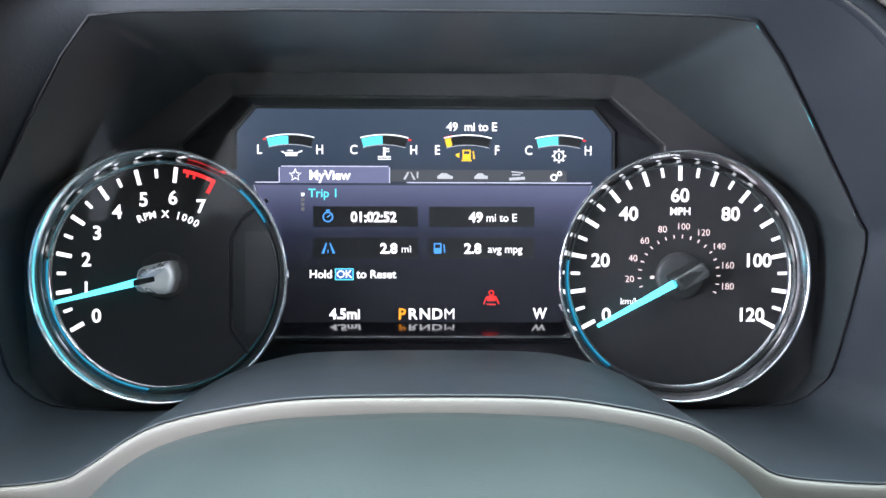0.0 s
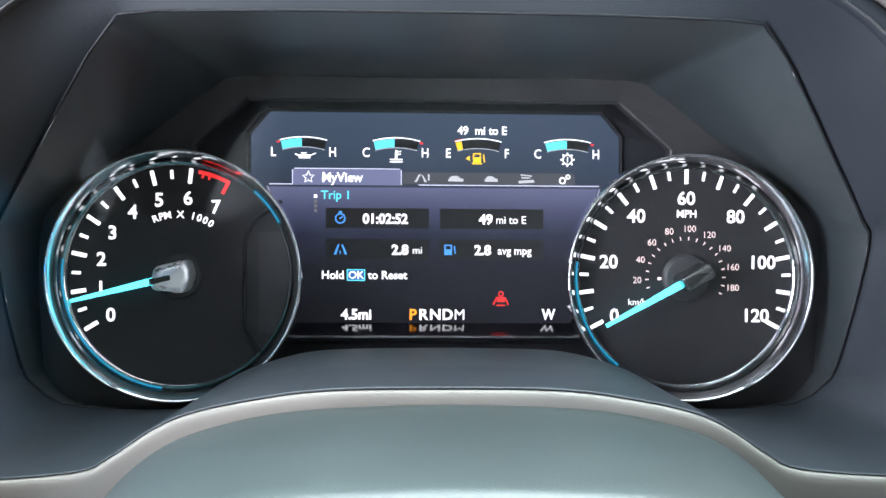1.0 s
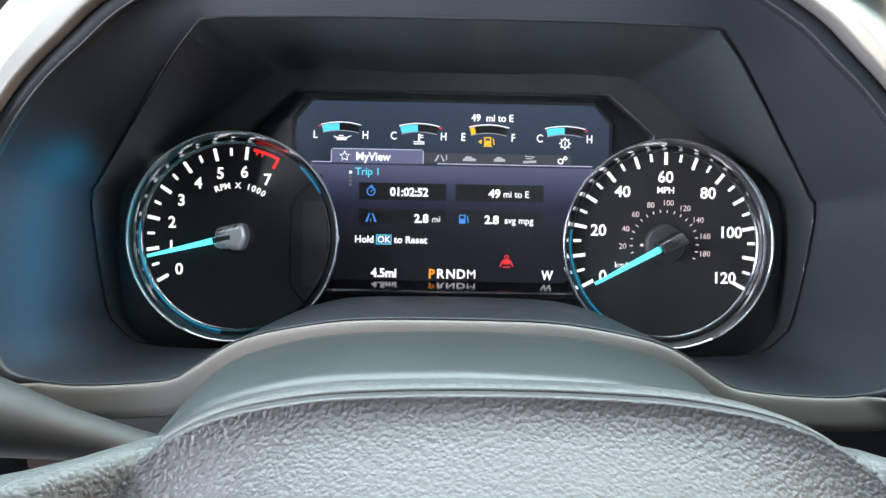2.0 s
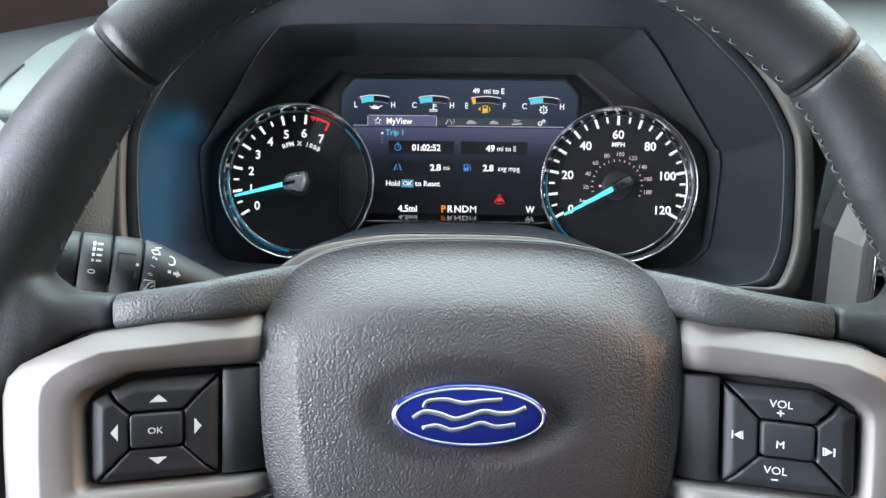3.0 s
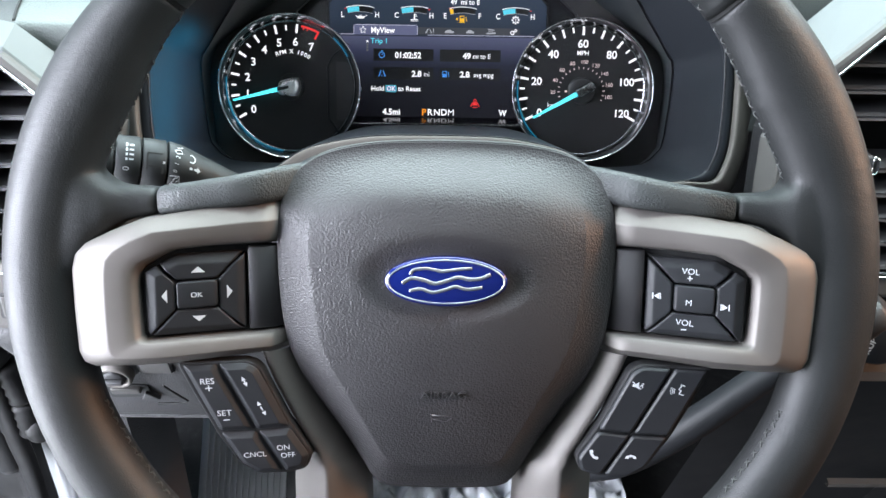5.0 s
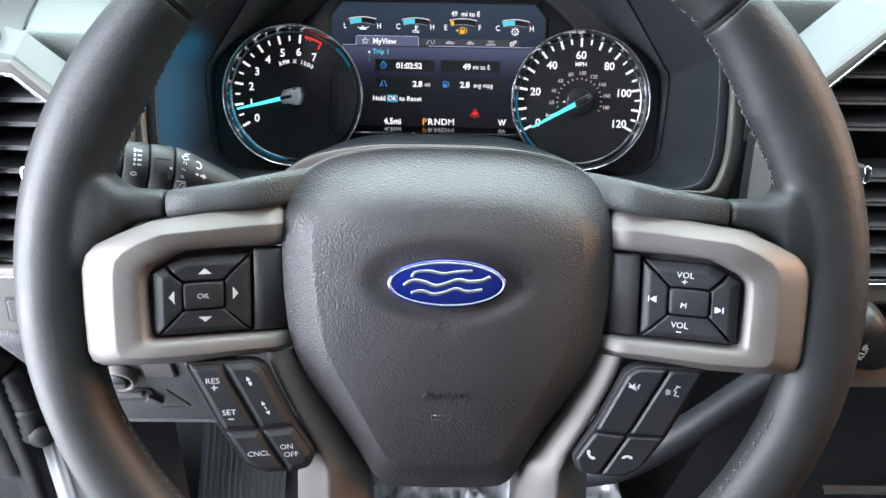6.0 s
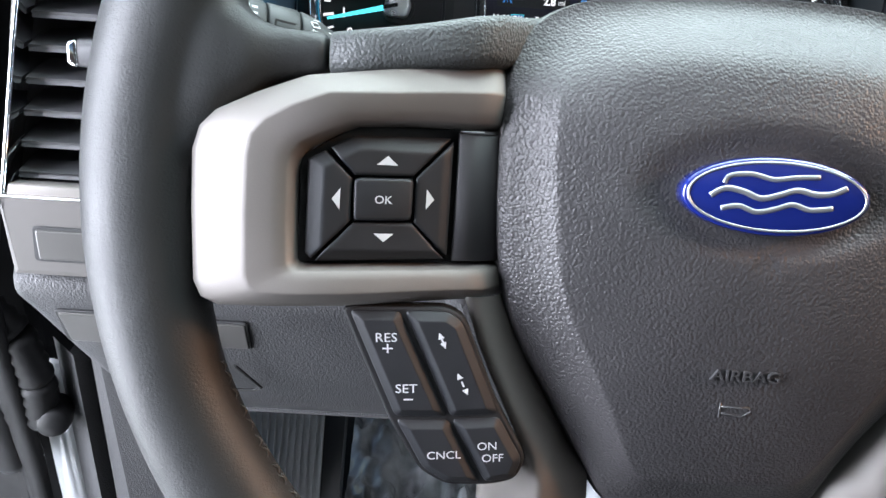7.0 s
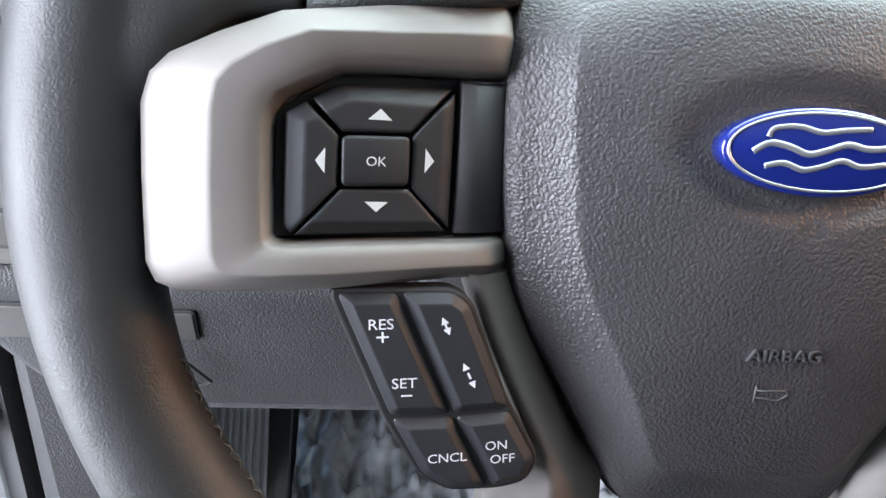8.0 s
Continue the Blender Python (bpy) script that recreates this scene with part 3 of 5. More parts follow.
for s in (-1, 1):
    base = [(-120.0, -39.0), (-89, -38.2), (-83.6, -41.5), (-72.0, -70), (-61.4, -89), (-64.0, -97.2), (-72, -99.4), (-86, -99.6), (-94.2, -94.5), (-104.5, -76.5)]
    part("pod_base", plate(rounded(mirror(base, s), 3.0, 3), -10, -2.2, 0.8, 2, POD_Z), RECESS, wheel, "black base of the lower button pod")
    quads = [
        ([(-117.4, -40.2), (-103.0, -39.8), (-87.0, -75.0), (-102.6, -75.4)], "upper outer"),
        ([(-101.6, -39.8), (-88.6, -39.6), (-84.4, -42.6), (-71.4, -73.6), (-86.0, -74.9)], "upper inner"),
        ([(-102.4, -76.3), (-86.6, -75.9), (-75.2, -98.4), (-85.6, -98.6), (-93.2, -93.6)], "lower outer"),
        ([(-85.6, -75.9), (-71.2, -74.5), (-62.8, -89.4), (-64.8, -96.4), (-73.6, -98.4)], "lower inner"),
    ]
    for i, (poly, what) in enumerate(quads):
        poly = mirror(poly, s)
        bm = bmesh.new()
        loops = []
        for d, dz in (((0, -4.0), (0, -2.2), (0.25, -1.8), (2.5, -0.12), (2.9, 0.0)) if s < 0 else ((0, -4.0), (0, -1.2), (0.2, -0.8), (1.0, -0.1), (1.4, 0.0))):
            loops.append([(x, y, POD_Z(x, y) + dz) for x, y in rounded(inset(poly, d) if d else poly, 1.8 - 0.5 * d, 3)])
        rings(bm, loops, True, True)
        key = part("key", bm, BUTTON, wheel, "black pod key")

        def on(bm):
            """Tilts flat print onto the sloping key."""
            for v in bm.verts:
                v.co.y = up_pod(v.co.y / MM) * MM
                v.co.z = POD_Z(v.co.x / MM, v.co.y / MM) * MM + 0.00012
            return bm

        if s < 0:
            if i == 0:
                print_on("lettering", on(lettering("RES", 2.9, -106.4, -48.2, 0, 3, 0.0)), key, False)
                print_on("plus_sign", on(bar(-105.8, -51.8, 3.0, 0.5, 0, 3, bar(-105.8, -51.8, 0.5, 3.0, 0, 3))), key, False)
                print_on("lettering", on(lettering("SET", 2.9, -99.7, -65.0, 0, 3, 0.0)), key, False)
                print_on("minus_sign", on(bar(-98.9, -68.7, 2.8, 0.5, 0, 3)), key, False)
            elif i == 1:
                for (x0, y0), (x1, y1), dash in (((-91.2, -46.0), (-88.9, -51.2), 0), ((-84.9, -59.2), (-81.3, -66.6), 1)):
                    d = Vector((x1 - x0, y1 - y0)).normalized()
                    n_ = Vector((-d.y, d.x))
                    ang = math.degrees(math.atan2(d.y, d.x))
                    p0, p1 = Vector((x0, y0)), Vector((x1, y1))
                    bm = flat([tuple(p0), tuple(p0 + d * 2.2 + n_ * 1.0), tuple(p0 + d * 2.2 - n_ * 1.0)], 0)
                    flat([tuple(p1), tuple(p1 - d * 2.2 + n_ * 1.0), tuple(p1 - d * 2.2 - n_ * 1.0)], 0, bm)
                    mid = (p0 + p1) / 2
                    bar(mid.x, mid.y, 2.0 if dash else 2.4, 0.55, 0, ang, bm)
                    print_on("gap_arrow", on(bm), key, False)
            elif i == 2:
                print_on("lettering", on(lettering("CNCL", 2.7, -87.2, -87.8, 0, 4, 0.0)), key, False)
            else:
                print_on("lettering", on(lettering("ON", 2.7, -74.2, -84.2, 0, 4, 0.0)), key, False)
                print_on("lettering", on(lettering("OFF", 2.7, -72.2, -88.4, 0, 4, 0.0)), key, False)
        else:
            bm = bmesh.new()
            if i == 0:  # voice
                for r in (1.4, 2.2, 3.0):
                    for j in range(3):
                        a = radians(155 + 25 * j)
                        bar(104.5 + r * math.cos(a), -50.9 + r * math.sin(a), 0.35, 0.9, 0, math.degrees(a), bm)
                for x0, y0, x1, y1 in ((106.6, -47.6, 105.2, -50.0), (105.2, -50.0, 106.2, -50.6), (106.2, -50.6, 105.4, -52.4), (105.4, -52.4, 107.4, -53.0), (106.0, -47.6, 107.8, -48.2)):
                    bar((x0 + x1) / 2, (y0 + y1) / 2, math.hypot(x1 - x0, y1 - y0) + 0.3, 0.45, 0, math.degrees(math.atan2(y1 - y0, x1 - x0)), bm)
            elif i == 1:  # muted loudspeaker
                flat([(84.6, -49.4), (86.0, -49.4), (87.4, -50.6), (87.4, -46.8), (86.0, -48.0), (84.6, -48.0)], 0, bm)
                bar(86.4, -48.7, 5.4, 0.45, 0, -45, bm)
                bar(88.4, -48.7, 3.4, 0.4, 0, 45, bm)
                bar(89.0, -48.7, 0.4, 2.6, 0, 0, bm)
            elif i == 2:  # hang up
                flat([(84.0, -88.2), (84.4, -86.8), (86.6, -86.0), (88.8, -86.8), (89.2, -88.2), (87.6, -88.2), (87.4, -87.4), (85.8, -87.4), (85.6, -88.2)], 0, bm)
            else:  # call
                flat([(67.6, -84.4), (68.8, -84.0), (69.4, -85.4), (68.9, -86.0), (70.0, -87.6), (70.9, -87.6), (72.0, -88.6), (71.2, -89.4), (69.4, -88.8), (67.8, -86.6)], 0, bm)
            print_on("pictogram", on(bm), key, False)

# airbag cover
HUB = [(0, 59.2), (20, 58.8), (36, 57.6), (52, 54.4), (63, 49.0), (70, 41.0), (73.6, 30), (75.0, 16), (74.8, 0), (73.4, -18), (70.4, -34), (64.6, -49), (56, -64), (47, -79), (38.5, -93.5), (34, -101), (29.5, -105.2), (22, -107.0), (0, -107.6)]
full = HUB + [(-x, y) for x, y in HUB[-2:0:-1]]
outline = [(x * 1.015, y) for x, y in catmull(full, 6, True)]
HC = Vector((0, -14))


def hub_z(s, x, y):
    """Height of the cover at the fraction s of the way from its middle to its edge: a front with a crease, then sloping flanks."""
    edge = -4.5 - 11.0 * ramp01((y - 22) / 36) - 10.5 * ramp01((-y - 30) / 60)
    top = 12.4 - x * x / 480 - 10.5 * ramp01((y - 6) / 54) ** 1.4 - 18.5 * (max(0.0, -y - 4) / 95) ** 2 - 1.5 * ramp01((-y - 55) / 45)
    u = (1 - s) * (Vector((x, y)) - HC).length / max(s, 0.01)
    flank = max(0.0, 16.0 - u) / 13.5
    flank = min(flank, 1.0) * 0.70 + 0.30 * ramp01((3.2 - u) / 3.2) ** 1.5
    soft = ramp01((s - 0.66) / 0.34)
    k = ramp01((y - 18) / 22)
    z = top + (edge - top) * (flank * (1 - k) + soft * k)
    e = math.hypot(x / 35.0, y / 17.0)
    z -= 2.8 * ramp01((1.14 - e) / 0.32)
    return z


bm = bmesh.new()
loops = []
for k, u in [(0.04 + 0.96 * i / 15, 20.0) for i in range(16)] + [(1.0, u) for u in (18, 17, 16.4, 15.8, 15.2, 14, 12, 9.5, 7, 5, 3.5, 2.4, 1.6, 0.9, 0.4, 0.0)]:
    loop = []
    for x, y in outline:
        far = Vector((x, y)) - HC
        sv = k * (1 - u / far.length)
        p = HC + far * sv
        loop.append((p.x, p.y, hub_z(sv, p.x, p.y)))
    loops.append(loop)
loops.append([(x * 1.012, y, hub_z(1, x, y) - 3) for x, y in outline])
loops.append([(x * 1.035, y, hub_z(1, x, y) - 12) for x, y in outline])
loops.append([(x * 1.045, y, hub_z(1, x, y) - 22) for x, y in outline])
airbag = part("airbag_cover", rings(bm, loops, True, False), VINYL, wheel, "pebbled dark grey vinyl airbag cover", True)
back = [(x * 1.004, -0.06 + y * 1.004) for x, y in outline]
bm = bmesh.new()
rings(bm, [[(x * k, y * k, z + hub_z(1, x, y)) for x, y in back] for k, z in ((1.0, -7.0), (1.012, -8.2), (1.014, -10), (1.0, -20), (0.93, -46))], False, True)
part("hub_shell", bm, SPOKE_VINYL, wheel, "grained shell behind the airbag cover", True)
top_line = [(x * 1.006, y * 1.006, hub_z(1, x, y) - 6.4) for x, y in outline if y > 36]
top_line.sort(key=lambda p: p[0])
part("cover_seam", tube(top_line, 0.45, 6), THREAD, wheel, "thin stitched seam along the cover's top", True)

# raised word and horn sign
RADII = sorted((math.atan2(y - HC.y, x), math.hypot(x, y - HC.y)) for x, y in outline)


def cover_z(x, y):
    """Height of the airbag cover over (x, y)."""
    r = float(np.interp(math.atan2(y - HC.y, x), [a for a, _ in RADII], [q for _, q in RADII], period=2 * math.pi))
    return hub_z(math.hypot(x, y - HC.y) / r, x, y)


bm = lettering("AIRBAG", 3.3, -0.6, -52.9, 0, 0, 0.0, 0.8, stretch=1.25)
for v in bm.verts:
    up_ = v.co.z
    v.co.z = cover_z(v.co.x / MM, v.co.y / MM) * MM + up_ + 0.0002
part("lettering", bm, SHEEN, airbag, "raised moulded word")
bm = tube([(-6.2, -62, 11.0), (-5.8, -67, 11.0)], 0.3, 5)
tube([(-5.8, -63.3, 11.0), (2.6, -63.4, 11.0), (3.4, -64.6, 11.0), (0.6, -66.4, 11.0), (-2.4, -65.8, 11.0), (-5.4, -65.4, 11.0)], 0.28, 5, bm)
for v in bm.verts:
    v.co.z += (cover_z(v.co.x / MM, v.co.y / MM) - 10.9) * MM
part("horn_sign", bm, SHEEN, airbag, "raised moulded horn sign", True)

# oval badge with a silver ring and flowing silver strokes
badge_c = (-0.3, 0.1)


def oval(a, b, z, n=72):
    return [(badge_c[0] + a * math.cos(2 * math.pi * i / n), badge_c[1] + b * math.sin(2 * math.pi * i / n), z) for i in range(n)]


badge = part("badge", rings(bmesh.new(), [oval(26.6, 11.0, 7.5), oval(26.6, 11.0, 12.9), oval(26.2, 10.6, 13.7), oval(25.0, 9.4, 14.1), oval(16, 5.8, 14.7), oval(4, 1.6, 14.9)], True, True), BADGE_BLUE, wheel, "glossy blue oval badge", True)
part("badge_ring", rings(bmesh.new(), [oval(25.5, 9.9, 13.6), oval(25.4, 9.8, 14.3), oval(25.1, 9.5, 14.45), oval(24.75, 9.15, 14.35), oval(24.65, 9.05, 13.8)]), BADGE_SILVER, badge, "bright silver ring", True)
bm = bmesh.new()
STROKES = [
    ([(-15.5, 3.0), (-14.0, 5.2), (-8.0, 5.9), (-2.0, 4.8), (4.0, 5.6), (11.0, 6.2)], 0.7),
    ([(-19.0, -0.6), (-15.0, 1.6), (-10.0, 1.0), (-5.0, -0.6), (0.0, 0.6), (5.0, 2.2), (10.0, 1.4), (15.0, 1.8), (19.0, 3.6)], 0.85),
    ([(-15.8, -4.0), (-11.0, -3.0), (-6.0, -4.4), (-1.0, -3.4), (4.0, -1.8), (9.0, -3.0), (15.5, -2.2)], 0.75),
]
for st, wide in STROKES:
    path = [(x + badge_c[0], y + badge_c[1], 15.0 - 0.0012 * x * x - 0.004 * y * y) for x, y in catmull(st, 6)]
    tube(path, wide, 6, bm)
for v in bm.verts:  # flattened strokes
    lift = 15.0 - 0.0012 * (v.co.x / MM) ** 2 - 0.004 * (v.co.y / MM) ** 2
    v.co.z = (lift + (v.co.z / MM - lift) * 0.35) * MM
part("badge_scroll", bm, BADGE_SILVER, badge, "silver flowing strokes", True)


# ---- instrument cluster ----
cluster = thing("instrument_cluster", CLUSTER, "lit instrument cluster with two chrome-ringed dials and a colour display", "instrument cluster")
HALF = [(0, -67), (60, -67), (110, -67), (150, -66.5), (166, -62), (176, -50), (181, -25), (182, 10), (166, 30), (148, 45), (118, 63), (86, 83), (45, 85), (0, 86)]


def whole(half):
    return half + [(-x, y) for x, y in half[-2:0:-1]]


part("back_panel", plate(whole([(x + 6 if x else 0, y) for x, y in HALF]), -26, -20, 0.5, 1), BLACK, cluster, "black backing of the cluster")
# mask round the display, stepped back to the glass
screen_in = [(-87, -36), (-87, 60), (-78, 70.5), (78, 70.5), (87, 60), (87, -36)]
mask_in = [(-113, -49), (-113, 54), (-88, 76), (86, 76), (111, 54), (111, -49)]
mask_far = [(-184, -72), (-184, 36), (-90, 92), (90, 92), (184, 36), (184, -72)]
bm = rings(bmesh.new(), [[(x, y, z) for x, y in poly] for poly, z in ((screen_in, -15.2), (inset(screen_in, -1.5), -14.8), (inset(screen_in, -3.0), -16.5), (mask_in, -19))])
part("mask", bm, MASK_BLACK, cluster, "matt black recess round the display", False)
bm = rings(bmesh.new(), [[(x, y, z) for x, y in poly] for poly, z in ((mask_in, -20), (mask_in, -12.6), (inset(mask_in, -0.8), -11.8), (mask_far, -9.5), (mask_far, -20))])
part("mask_band", bm, MASK_BAND, cluster, "dark grey raised band of the mask", False)
bm = rings(bmesh.new(), [[(x, -28.6, -14.35), (x, -33.4, -3.6), (x, -34.4, -3.4)] for x in (-89, 86)], closed=False)
part("display_ledge", bm, material("gloss_black_ledge", (0.20, 0.20, 0.21), 0.12, metal=1.0, mottle=0.1), cluster, "glossy black ledge under the display")

# display glass: slate band above, violet field fading to black below
m = bpy.data.materials.new("display_panel")
m.use_nodes = True
n, l = m.node_tree.nodes, m.node_tree.links
b = n["Principled BSDF"]
b.inputs["Base Color"].default_value = (0.008, 0.008, 0.01, 1)
b.inputs["Roughness"].default_value = 0.25
b.inputs["Specular IOR Level"].default_value = 0.10
tc, sep, mr, cr = n.new("ShaderNodeTexCoord"), n.new("ShaderNodeSeparateXYZ"), n.new("ShaderNodeMapRange"), n.new("ShaderNodeValToRGB")
l.new(tc.outputs["Object"], sep.inputs["Vector"])
l.new(sep.outputs["Y"], mr.inputs["Value"])
mr.inputs["From Min"].default_value, mr.inputs["From Max"].default_value = -0.035, 0.070
l.new(mr.outputs["Result"], cr.inputs["Fac"])
e = cr.color_ramp.elements
e[0].position, e[0].color = 0.0, (0.004, 0.004, 0.006, 1)
e[1].position, e[1].color = 1.0, (0.040, 0.062, 0.105, 1)
for pos, col in ((0.30, (0.006, 0.006, 0.010, 1)), (0.46, (0.014, 0.016, 0.035, 1)), (0.56, (0.045, 0.052, 0.11, 1)), (0.668, (0.105, 0.115, 0.215, 1)), (0.672, (0.020, 0.030, 0.052, 1)), (0.80, (0.028, 0.045, 0.080, 1))):
    k = e.new(pos)
    k.color = col
l.new(cr.outputs["Color"], b.inputs["Emission Color"])
b.inputs["Emission Strength"].default_value = 0.72
PANEL = m
display = part("display", plate(screen_in, -16.5, -14.5, 0.1, 1), PANEL, cluster, "colour display with trip data on a violet field")
DZ = -14.2


def shown(name, bm, mat):
    return part(name, bm, mat, display)


def arc_bar(cx, r0, r1, a0, a1, cy, n=10, bm=None):
    """A flat band between two radii and two angles round (cx, cy)."""
    bm = bm or bmesh.new()
    vs = [[bm.verts.new(v3((cx + r * math.cos(radians(a0 + (a1 - a0) * i / n)), cy + r * math.sin(radians(a0 + (a1 - a0) * i / n)), DZ))) for r in (r0, r1)] for i in range(n + 1)]
    for p, q in zip(vs, vs[1:]):
        bm.faces.new((p[0], p[1], q[1], q[0]))
    return bm


def box_line(x0, y0, x1, y1, w, bm=None):
    bm = bm or bmesh.new()
    for cx, cy, bw, bh in (((x0 + x1) / 2, y0, x1 - x0 + w, w), ((x0 + x1) / 2, y1, x1 - x0 + w, w), (x0, (y0 + y1) / 2, w, y1 - y0), (x1, (y0 + y1) / 2, w, y1 - y0)):
        bar(cx, cy, bw, bh, DZ, 0, bm)
    return bm


# four small gauges
for cx, a, z_, fill, mat in ((-62.5, "L", "H", 0.46, SKY_LIT), (-19.0, "C", "H", 0.46, SKY_LIT), (19.7, "E", "F", 0.13, YELLOW_LIT), (62.3, "C", "H", 0.48, SKY_LIT)):
    cy, r = 17.0, 41.5
    shown("gauge_scale", arc_bar(cx, r, r + 0.5, 74.5, 105.5, cy), WHITE_LIT)
    shown("gauge_scale", arc_bar(cx, r - 4.6, r - 4.3, 74.5, 105.5, cy), GREY_LIT)
    shown("gauge_field", arc_bar(cx, r - 4.2, r - 0.4, 75, 105, cy), FIELD_LIT)
    d0 = DZ
    DZ = -14.05
    shown("gauge_fill", arc_bar(cx, r - 4.2, r - 0.4, 105 - 30 * fill, 105, cy), mat)
    DZ = d0
    hot = bmesh.new()
    if a == "L":
        bar(cx - 11.8, cy + r - 2.0, 1.4, 0.8, DZ, 15, hot)
    elif a == "E":
        arc_bar(cx, r, r + 0.7, 100, 105.5, cy, 3, hot)
    else:
        bar(cx + 11.8, cy + r - 2.2, 1.4, 0.9, DZ, -15, hot)
    shown("gauge_limit", hot, RED_LIT)
    shown("lettering", lettering(a, 4.2, cx - 14.2, 51.8, DZ, 0, 0.02, stretch=0.85), WHITE_LIT)
    shown("lettering", lettering(z_, 4.2, cx + 13.6, 51.8, DZ, 0, 0.02, stretch=0.85), WHITE_LIT)
shown("lettering", lettering("49  mi to E", 3.8, 21.6, 62.6, DZ, 0, 0.03, stretch=0.95), WHITE_LIT)
# pictograms under the gauges
bm = bar(-62.0, 49.6, 5.4, 1.8, DZ)
bar(-58.2, 50.6, 3.0, 0.5, DZ, 25, bm)
bar(-62.4, 51.2, 2.6, 0.5, DZ, 0, bm)
bar(-65.6, 50.4, 1.8, 0.6, DZ, -30, bm)
shown("pictogram", bm, WHITE_LIT)
bm = bar(-19.0, 50.8, 1.1, 4.2, DZ)
bar(-17.6, 52.2, 1.8, 0.5, DZ, 0, bm)
bar(-17.6, 51.0, 1.8, 0.5, DZ, 0, bm)
bar(-19.0, 48.5, 6.0, 0.6, DZ, 0, bm)
bar(-19.0, 47.4, 6.0, 0.5, DZ, 0, bm)
shown("pictogram", bm, WHITE_LIT)
bm = bar(19.2, 48.6, 3.8, 2.6, DZ)
bar(19.2, 51.6, 3.8, 0.6, DZ, 0, bm)
bar(17.6, 50.4, 0.6, 2.0, DZ, 0, bm)
bar(20.8, 50.4, 0.6, 2.0, DZ, 0, bm)
bar(19.2, 46.9, 4.8, 0.6, DZ, 0, bm)
bar(22.5, 49.4, 0.6, 3.6, DZ, 8, bm)
flat([(13.8, 49.4), (15.8, 50.7), (15.8, 48.1)], DZ, bm)
shown("pictogram", bm, YELLOW_LIT)
bm = arc_bar(62.3, 1.9, 2.5, 0, 360, 49.2, 20)
for i in range(8):
    a = 45 * i
    bar(62.3 + 2.9 * math.cos(radians(a)), 49.2 + 2.9 * math.sin(radians(a)), 0.9, 0.8, DZ, a, bm)
bar(62.3, 49.2, 0.6, 2.4, DZ, 0, bm)
shown("pictogram", bm, WHITE_LIT)

# tab row
bm = bar(-73.0, 36.6, 11.0, 0.45, DZ)
bar(34.5, 36.6, 86, 0.45, DZ, 0, bm)
bar(-67.6, 40.0, 0.45, 7.0, DZ, 0, bm)
bar(-16.6, 40.0, 0.45, 7.0, DZ, 0, bm)
bar(-42.0, 44.0, 49.6, 0.45, DZ, 0, bm)
shown("tab_outline", bm, LINE_LIT)
shown("tab_field", flat([(-67.4, 36.3), (-16.9, 36.3), (-16.9, 43.6), (-67.4, 43.6)], DZ - 0.1), TAB_LIT)
shown("tab_field", flat([(-16.2, 37.0), (66, 37.0), (66, 41.6), (64.5, 42.6), (-16.2, 42.6)], DZ - 0.1), glow("grey_tab_field", (0.05, 0.055, 0.07), 0.8))
star = []
for i in range(10):
    r = 2.9 if i % 2 == 0 else 1.25
    star.append((-60.2 + r * math.cos(radians(90 + 36 * i)), 39.9 + r * math.sin(radians(90 + 36 * i)), DZ))
shown("star_sign", tube(star + [star[0]], 0.22, 4), WHITE_LIT)
shown("lettering", lettering("MyView", 4.3, -44.4, 40.0, DZ, 0, 0.035, stretch=0.95), WHITE_LIT)
bm = flat([(-10.4, 38.0), (-9.2, 38.0), (-7.4, 41.6), (-8.2, 41.6)], DZ)
flat([(-5.6, 38.0), (-4.4, 38.0), (-6.6, 41.6), (-7.0, 41.6)], DZ, bm)
bar(-3.6, 40.2, 0.7, 3.0, DZ, 0, bm)
shown("pictogram", bm, GREY_LIT)
for x, w in ((9.2, 7.2), (26.0, 6.2)):
    bm = flat([(x - w / 2, 38.4), (x + w / 2, 38.4), (x + w / 2, 39.7), (x + w * 0.3, 40.0), (x + w * 0.1, 41.0), (x - w * 0.25, 41.0), (x - w * 0.42, 39.9), (x - w / 2, 39.6)], DZ)
    shown("pictogram", bm, GREY_LIT)
bm = bar(42.8, 38.6, 7.4, 1.3, DZ, 4)
bar(42.4, 40.4, 4.0, 0.6, DZ, 0, bm)
bar(42.8, 41.5, 5.6, 0.6, DZ, -6, bm)
shown("pictogram", bm, GREY_LIT)
bm = arc_bar(60.0, 1.0, 1.7, 0, 360, 39.2, 12)
arc_bar(62.6, 0.6, 1.2, 0, 360, 41.0, 10, bm)
shown("pictogram", bm, WHITE_LIT)

# trip page
shown("lettering", lettering("Trip 1", 3.9, -47.2, 31.7, DZ, 0, 0.02), SKY_LIT)
for y in (31.0, 28.6, 26.4, 24.2):
    shown("page_mark", bar(-56.8, y, 1.5, 1.5, DZ), WHITE_LIT if y > 30 else FADE_LIT)
for x0, y0, x1, y1 in ((-52, 16, -3.4, 25.5), (1.8, 16, 51, 25.5), (-52, 1.2, -3.4, 10.9), (1.8, 1.2, 51, 10.9)):
    shown("data_field", flat([(x0, y0), (x1, y0), (x1, y1), (x0, y1)], DZ - 0.1), FIELD_LIT)
shown("lettering", lettering("01:02:52", 4.5, -24.0, 20.6, DZ, 0, 0.05, stretch=0.95), WHITE_LIT)
shown("lettering", lettering("49", 4.5, 23.6, 20.6, DZ, 0, 0.05), WHITE_LIT)
shown("lettering", lettering("mi to E", 3.6, 35.6, 20.4, DZ, 0, 0.01, stretch=0.95), WHITE_LIT)
